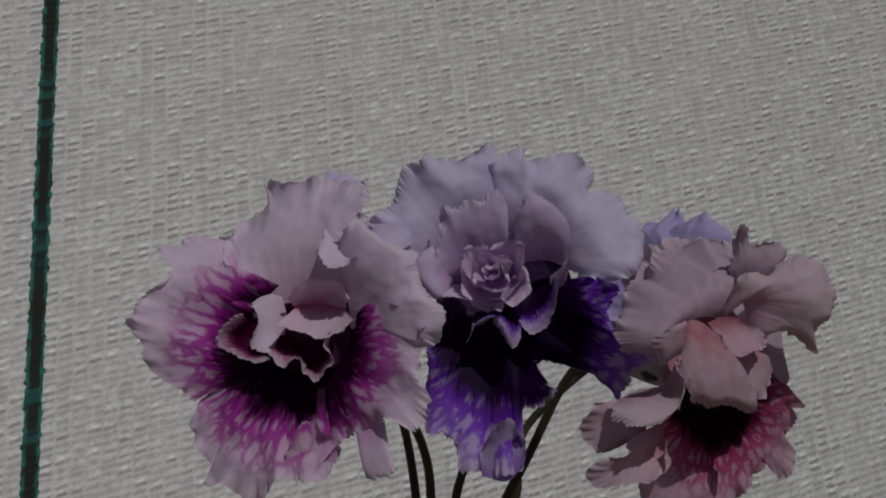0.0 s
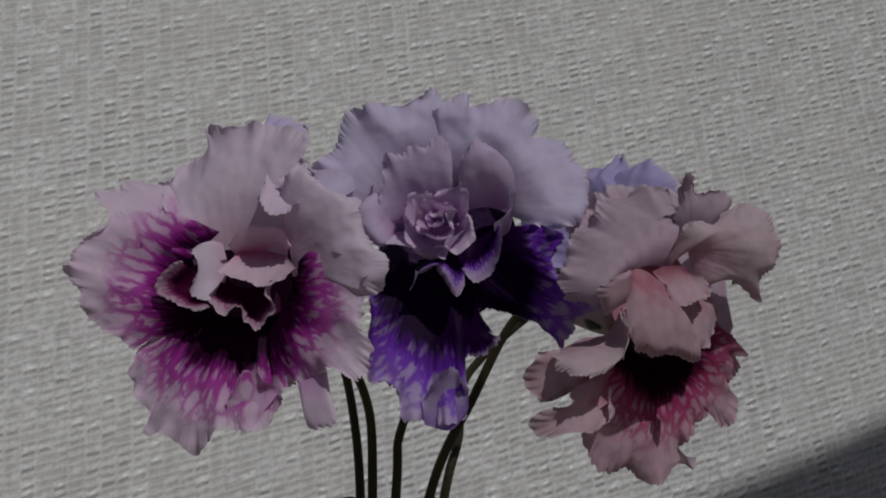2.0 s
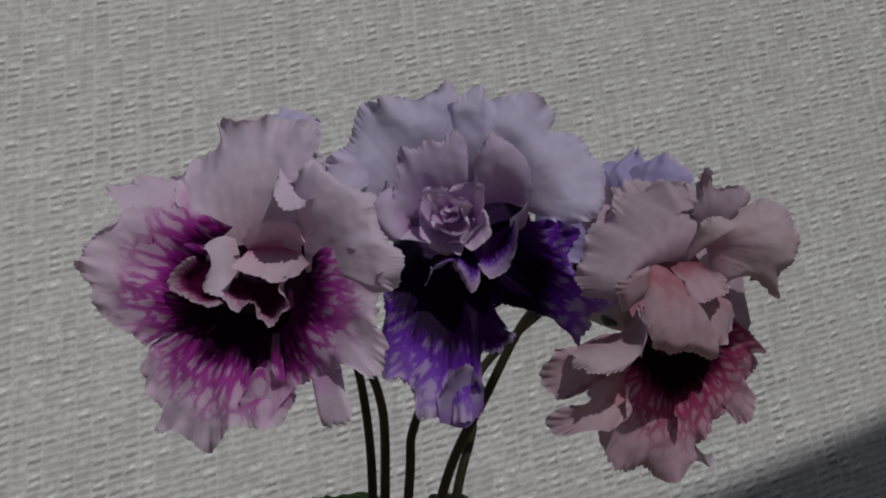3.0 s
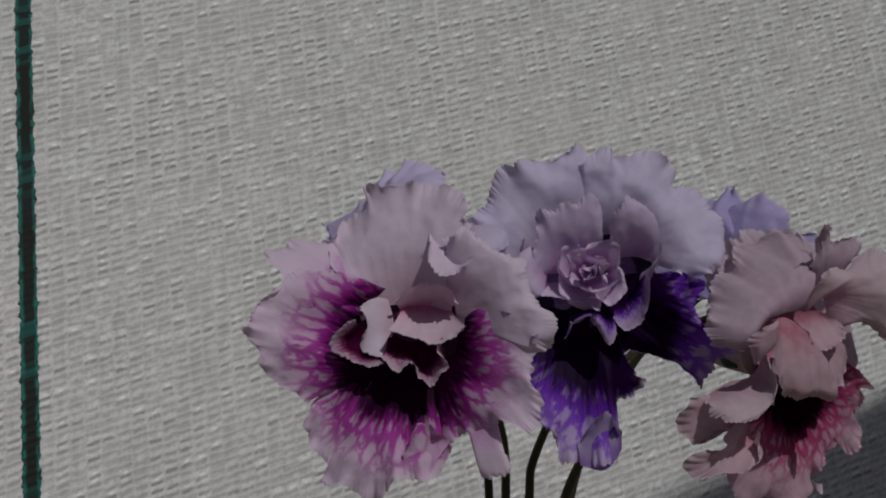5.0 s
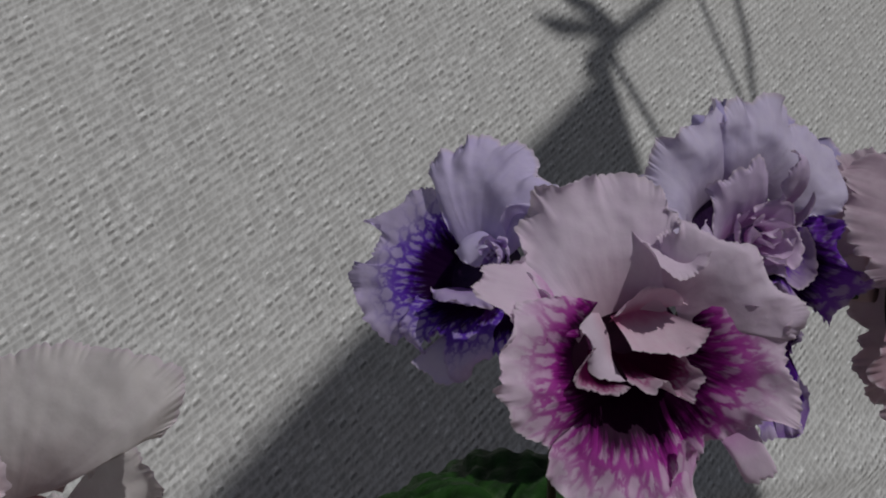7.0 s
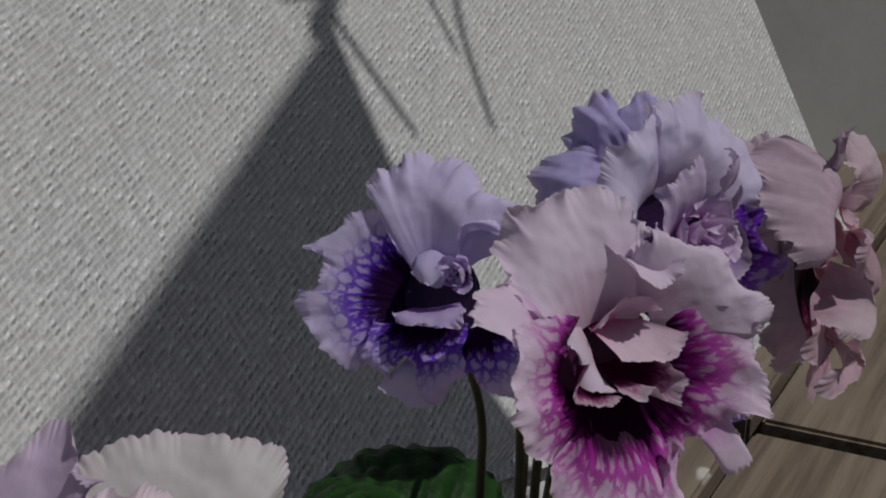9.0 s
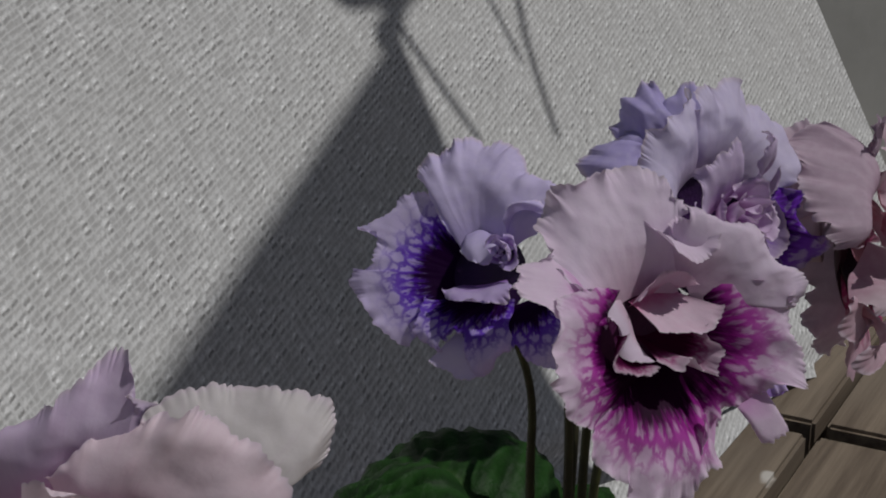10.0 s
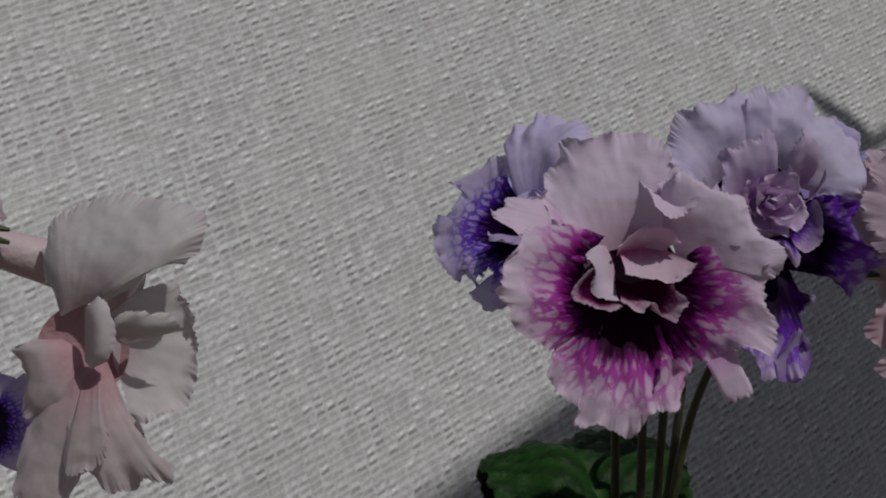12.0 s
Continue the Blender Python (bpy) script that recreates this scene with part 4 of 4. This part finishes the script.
fold(lattice, [(2.7, 2.1, -4.0), (6.7, 3.0, -5.0), (12.4, 5.0, -4.0)], [(1.4, -1.3, 4.0), (5.8, -3.4, 6.0), (11.8, -3.5, 6.0), (16.2, -0.9, 5.0), (16.7, 3.0, 3.0)], 3, 0.6, 0.5, "Di")
fold(lattice, [(3.9, -0.2, -4.0), (8.8, -0.3, -5.0), (15.3, 1.2, -4.0)], [(-3.7, -2.5, 1.0), (-4.2, -8.3, 2.0), (-3.8, -11.6, 2.0), (2.5, -15.0, 2.0), (2.9, -11.7, 3.0), (5.3, -9.3, 4.0), (8.3, -9.0, 4.0), (10.6, -14.1, 4.0), (15.0, -16.8, 4.0), (18.2, -11.6, 3.0), (18.8, -7.2, 2.0)], 2, 0.9, 0.6, "Dm", (6.6, 1.3, 0.8))
fold(lattice, [(6.2, -7.9, 0.0), (10.4, -9.5, 0.0)], [(1.4, -14.8, 0.0), (1.3, -17.0, 0.0), (7.6, -18.5, 0.0), (15.0, -17.0, 1.0)], 1, 0.7, 0.5, "Dp")
rosette(lattice, (12.6, 9.8, 1.0), (0.21, -0.18, 0.96), 4.0, "Di")
fold(lattice, [(14.5, -0.8, -4.0), (19.8, 2.2, -5.0), (26.9, 1.6, -5.0)], [(15.7, -6.2, 0.0), (21.4, -11.5, 1.0), (29.4, -14.7, 1.0), (33.0, -9.5, 0.0), (32.3, -3.0, -1.0)], 2, 0.8, 0.5, "Dm", (16.8, 1.9, 0.8))
petal(lilac, (-2.1, -15.3, 0.0), (-17.2, 5.8, 0.0), 26, 5, 2.5, 4, "Fp")
petal(lilac, (-0.7, -13.9, 0.0), (-2.3, 7.4, 0.0), 34, 5, 2.5, 4, "Fp")
petal(lilac, (-0.6, -16.8, -0.0), (-29.5, -17.3, 6.0), 22, 8, 2.5, 5, "Fp")
petal(lilac, (3.6, -15.3, 0.0), (18.4, -3.5, -3.9), 40, 5, 2.5, 4, "Fp")
petal(lilac, (-2.0, -18.2, 0.0), (-19.4, -7.1, 2.0), 28, 5, 2.5, 3, "Fp")
petal(lilac, (5.1, -19.5, 0.0), (17.5, -27.9, -5.9), 45, 5, 2.5, 3, "Fp")

for a, b in (((0.0205, 0.0630, 0.4110), (0.0244, 0.0626, 0.4173)), ((0.0220, 0.0614, 0.4107), (0.0250, 0.0616, 0.4164)), ((0.0247, 0.0603, 0.4131), (0.0282, 0.0596, 0.4181))):
    mid = (Vector(a) + Vector(b)) / 2 + Vector((-0.0006, 0, 0.0004))
    part("filament", pipe([Vector((0.03, 0.062, 0.405)), a, mid, b], (0.0006, 0.0005, 0.0003), 5, 6), DARK, plant)
stalk(plant, CROWN + Vector((-0.006, -0.006, 0)), (-0.0123, 0.038, 0.355), (-0.0161, 0.034, 0.3807), (-0.028, 0.012, 0.402))
stalk(plant, CROWN + Vector((-0.002, -0.006, 0)), (-0.0068, 0.038, 0.3559), (-0.0063, 0.034, 0.3736), (0.004, 0.024, 0.408))
stalk(plant, CROWN + Vector((0.001, -0.002, 0)), (0.0006, 0.040, 0.3518), (0.0096, 0.039, 0.3804), (0.0190, 0.036, 0.4020), (0.034, 0.028, 0.412))
stalk(plant, CROWN + Vector((-0.008, 0.004, 0)), (-0.0150, 0.0485, 0.3450), (-0.0190, 0.045, 0.3740), (-0.027, 0.047, 0.398))
stalk(plant, CROWN + Vector((0.004, 0.006, 0)), (0.0044, 0.053, 0.3488), (0.0069, 0.056, 0.3645), (0.0086, 0.058, 0.3814), (0.034, 0.060, 0.408))
leaf(plant, [CROWN, (-0.008, 0.070, 0.326), (-0.010, 0.092, 0.333), (-0.016, 0.110, 0.324), (-0.022, 0.122, 0.300)], 0.031, 0.3, "broad dark green quilted leaf")
leaf(plant, [CROWN, (0.020, 0.060, 0.314), (0.044, 0.072, 0.310), (0.070, 0.080, 0.284)], 0.019, 0.2)
leaf(plant, [CROWN, (-0.022, 0.03, 0.316), (-0.046, 0.012, 0.318), (-0.08, -0.01, 0.29)], 0.022, 0.35)
leaf(plant, [CROWN, (0.01, 0.0, 0.308), (0.03, -0.05, 0.298), (0.04, -0.1, 0.265)], 0.024, 0.35)

near_plant = tagged(new("flowering_plant"), "flowering pot plant with blush pink ruffled flowers", "plant")
CROWN_2 = Vector((-0.235, 0.03, 0.30))
pot(near_plant, CROWN_2.x, CROWN_2.y, 0.29, 0.062)
blush = flower(near_plant, (-0.155, -0.032, 0.421), (-0.2898, -0.9268, 0.2387), (-0.94, 0.28, 0.30), "blush white flower with a pink tube", TUBE, 0.034)
pink = flower(near_plant, (-0.198, -0.078, 0.4448), (-0.5825, -0.7477, 0.3189), (-0.1, 0.6, -0.7), "pale pink ruffled flower")
purple = flower(near_plant, (-0.1798, -0.0128, 0.3886), (-0.4456, -0.8499, 0.2814), (-0.3, 0.7, -0.5), "purple netted flower")
throat(blush, -7.0, -11.5, -1.0, 9, "blush")
fold(blush, [(-11.2, -5.0, 2.0), (-6.5, -2.6, 3.0), (-2.0, -1.6, 3.0)], [(-14.6, 0.8, 0.0), (-16.1, 9.0, -2.0), (-15.1, 14.5, -4.0), (-11.0, 18.0, -5.0), (-4.2, 19.8, -4.0), (2.7, 20.4, -2.0), (9.9, 19.0, 2.0), (14.8, 16.4, 5.0), (16.7, 13.0, 6.0), (15.3, 8.2, 7.0), (11.1, 6.0, 7.0), (8.2, 7.8, 6.0), (6.2, 5.3, 4.0), (2.1, -0.2, 3.0)], 5, 0.7, 0.4, "Ep")
fold(blush, [(-2.3, -4.7, 2.0), (-1.1, -9.0, 2.0), (-0.9, -13.3, 2.0)], [(1.7, -0.3, -2.0), (7.2, 2.3, -5.0), (11.4, -0.1, -7.0), (14.0, -5.7, -8.0), (14.5, -10.3, -8.0), (13.1, -17.9, -7.0), (11.4, -23.6, -5.0), (6.2, -25.1, -3.0), (2.4, -25.7, -1.0)], -3, 0.9, 0.5, "Ep")
fold(blush, [(-1.8, -7.8, 4.0), (-0.2, -8.9, 4.0), (1.9, -9.9, 3.0)], [(0.1, -5.3, 7.0), (5.2, -2.6, 8.0), (10.2, -4.1, 6.0), (13.2, -6.9, 2.0)], 2, 0.8, 0.5, "Ep")
fold(blush, [(-5.9, -3.1, 6.0), (-5.7, -8.9, 6.0), (-5.7, -13.3, 5.0)], [(-3.0, -0.6, 9.0), (-0.2, -2.7, 10.0), (0.8, -8.5, 10.0), (-0.1, -13.1, 9.0), (-4.0, -14.8, 8.0)], 3, 0.5, 0.5, "Ep")
fold(blush, [(-10.8, -9.3, 2.0), (-7.3, -11.3, 3.0), (-6.1, -14.5, 3.0)], [(-16.0, -9.5, 2.0), (-20.7, -12.0, 2.0), (-18.1, -18.2, 2.0), (-17.4, -24.2, 2.0), (-13.3, -24.7, 3.0), (-9.7, -24.3, 4.0)], 3, 0.8, 0.5, "Ei")
fold(blush, [(-9.6, -13.6, 2.0), (-5.9, -14.4, 4.0), (-1.8, -13.3, 3.0)], [(-17.1, -26.8, 3.0), (-18.2, -34.2, 4.0), (-18.3, -40.6, 5.0), (-10.0, -41.2, 6.0), (-4.8, -35.2, 6.0), (-0.7, -37.5, 5.0), (3.7, -39.1, 4.0), (7.6, -36.4, 3.0), (11.2, -36.2, 2.0), (11.3, -33.9, 1.0), (7.2, -35.2, 1.0), (3.7, -26.3, 1.0)], 3, 0.9, 0.5, "Ei")
fold(blush, [(-5.9, -15.5, 4.0), (-4.1, -15.4, 5.0), (-2.7, -15.3, 5.0)], [(-7.5, -24.9, 8.0), (-8.1, -34.9, 9.0), (-3.2, -34.4, 9.0), (-0.5, -28.8, 9.0), (-1.5, -21.5, 8.0)], 2, 0.7, 0.5, "Ei")
throat(pink, -8.6, 7.8, -6.0, 12, "pink")
fold(pink, [(-14.3, 6.9, -4.0), (-8.3, 8.1, -4.0), (-0.9, 8.0, -4.0)], [(-22.3, 16.5, 1.0), (-17.0, 20.0, 1.0), (-10.4, 21.0, 2.0), (-8.3, 23.3, 2.0), (-4.5, 26.1, 1.0), (-1.6, 27.9, 0.0), (1.3, 27.2, 2.0), (2.0, 23.5, 3.0), (0.6, 20.6, 3.0)], 3, 1.2, 0.6, "Gm")
fold(pink, [(-9.7, 4.1, -4.0), (-1.0, 2.5, -4.0), (10.4, 0.2, -4.0)], [(-9.9, 14.6, 3.0), (-4.3, 18.4, 3.0), (0.8, 20.5, 2.0), (4.7, 21.4, 2.0), (8.3, 22.1, 2.0), (10.9, 20.6, 2.0), (13.8, 17.7, 1.0), (15.7, 14.4, 1.0), (18.5, 10.9, 0.0), (20.3, 7.5, 0.0), (20.1, 2.8, 0.0)], 4, 1.3, 0.6, "Gp")
fold(pink, [(-0.3, 9.3, -4.0), (8.0, 9.3, -4.0), (16.2, 7.9, -4.0)], [(-6.1, -6.0, 5.0), (3.4, -11.1, 6.0), (13.8, -9.8, 6.0), (19.0, -4.0, 5.0), (19.7, 3.7, 3.0)], 3, 1.2, 0.5, "Gp")
fold(pink, [(-14.4, 2.8, -4.0), (-9.7, 4.8, -4.0), (-5.0, 3.3, -4.0)], [(-11.6, 13.1, 6.0), (-8.2, 15.1, 7.0), (-3.8, 13.1, 7.0), (-0.9, 8.3, 6.0)], 2, 0.9, 0.6, "Gp")
petal(purple, (1.0, 1.0, -0.0), (14.9, 6.6, 1.9), 40, 6, 2, 3, "Dm")
petal(purple, (1.0, -1.0, -0.0), (13.8, -3.3, 2.9), 40, 6, 2, 3, "Dm")
petal(purple, (-0.0, 1.0, -0.0), (-0.8, 13.3, 1.9), 44, 6, 2, 3, "Dp")
petal(purple, (-1.0, -1.0, 0.0), (-13.5, 0.9, 1.9), 44, 6, 2, 3, "Dp")
petal(purple, (-1.0, -2.0, 0.0), (-3.2, -13.8, 1.9), 44, 6, 2, 3, "Dm")
stalk(near_plant, CROWN_2, (-0.225, 0.01, 0.38), (-0.205, -0.015, 0.425), (-0.187, -0.0225, 0.431))
stalk(near_plant, CROWN_2 + Vector((0, -0.004, 0)), (-0.222, -0.03, 0.37), (-0.206, -0.078, 0.432))
stalk(near_plant, CROWN_2 + Vector((0.004, 0, 0)), (-0.21, 0.02, 0.34), (-0.186, 0.003, 0.378))
leaf(near_plant, [CROWN_2, (-0.25, 0.08, 0.318), (-0.27, 0.13, 0.31), (-0.28, 0.18, 0.27)], 0.032, 0.3)
leaf(near_plant, [CROWN_2, (-0.28, 0.03, 0.318), (-0.33, 0.02, 0.31), (-0.37, 0.01, 0.27)], 0.032, 0.3)

# ---- added, unseen shade casters for the cloth: board on a post, twig on it ----
def toward_sun(p, d):
    return Vector(p) + SUN_TO * d


# Corners run back along the sun from the shadow's outline on the cloth.
corner, left, right = toward_sun((0.344, 0.549, 0.312), 0.80), toward_sun((-0.20, 0.208, 0.146), 1.7), toward_sun((0.335, 0.37, 0.075), 0.9)
shade_caster = tagged(new("shade_board"), "unseen three-cornered board on a post, added to cast the shadow on the cloth", "board")
flat = (left - corner).cross(right - corner).normalized() * 0.006
bm = bmesh.new()
low, high = ([bm.verts.new(p + off) for p in (corner, left, right)] for off in (Vector(), flat))
bm.faces.new(low)
bm.faces.new(high[::-1])
for k in range(3):
    bm.faces.new((low[k], high[k], high[(k + 1) % 3], low[(k + 1) % 3]))
part("board", bm, WOOD, shade_caster)
prop = right.lerp(left, 0.12)
part("post", pipe([(prop.x, prop.y, DECK), (prop.x, prop.y, 0.5), prop], (0.02, 0.02, 0.02), 4, 12), POSTMAT, shade_caster)

# Added twig: its rods are shaped only for the shadow they throw.
twig = tagged(new("shadow_twig"), "unseen twig shape added to cast the branching shadow on the cloth", "twig")
NEAR = 0.72
stem_line = [corner, *(toward_sun(p, NEAR) for p in ((0.363, 0.565, 0.324), (0.41, 0.592, 0.337), (0.450, 0.619, 0.350), (0.472, 0.640, 0.366), (0.49, 0.67, 0.40)))]
part("stem", pipe(stem_line, (0.005, 0.005, 0.004), 8, 8), DARK, twig)
for line, r in (
    (((0.455, 0.622, 0.352), (0.457, 0.590, 0.312), (0.459, 0.563, 0.275)), 0.0028),
    (((0.480, 0.650, 0.376), (0.496, 0.636, 0.352), (0.489, 0.600, 0.310), (0.474, 0.572, 0.281), (0.459, 0.529, 0.234)), 0.0036),
    (((0.352, 0.556, 0.318), (0.364, 0.536, 0.286), (0.380, 0.512, 0.250)), 0.0036),
):
    part("tendril_caster", pipe([toward_sun(p, NEAR) for p in line], (r, r * 0.9, r * 0.8), 8, 8), DARK, twig)
for line in (
    ((0.372, 0.570, 0.327), (0.345, 0.563, 0.332), (0.318, 0.557, 0.337), (0.300, 0.556, 0.345)),
    ((0.368, 0.568, 0.326), (0.352, 0.572, 0.338), (0.334, 0.574, 0.348), (0.318, 0.578, 0.360)),
    ((0.372, 0.570, 0.327), (0.350, 0.556, 0.322), (0.336, 0.546, 0.318), (0.326, 0.538, 0.312)),
):
    part("blob_caster", pipe([toward_sun(p, NEAR) for p in line], (0.003, 0.006, 0.0068, 0.0008), 6, 10), DARK, twig)

# ---- boards of the deck ----
width, gap = 0.118, 0.005
plank = {}
for row in range(-16, 14):
    for end in (0, 1):
        key = end
        if key not in plank:
            x0, x1 = ((-2.6, -0.009), (0.009, 2.2))[end]
            me = bpy.data.meshes.new("plank")
            b = box(x0, 0.0025, DECK - 0.028, x1, width, DECK, 0.0025)
            b.to_mesh(me)
            b.free()
            me.materials.append(WOOD)
            plank[key] = me
        ob = new("plank", plank[key])
        ob.parent = deck
        ob.location = (0, row * (width + gap) - 0.006, 0)
joist = part("joist", box(-2.5, -1.9, 0.001, 2.1, 1.6, DECK - 0.029), POSTMAT, deck)
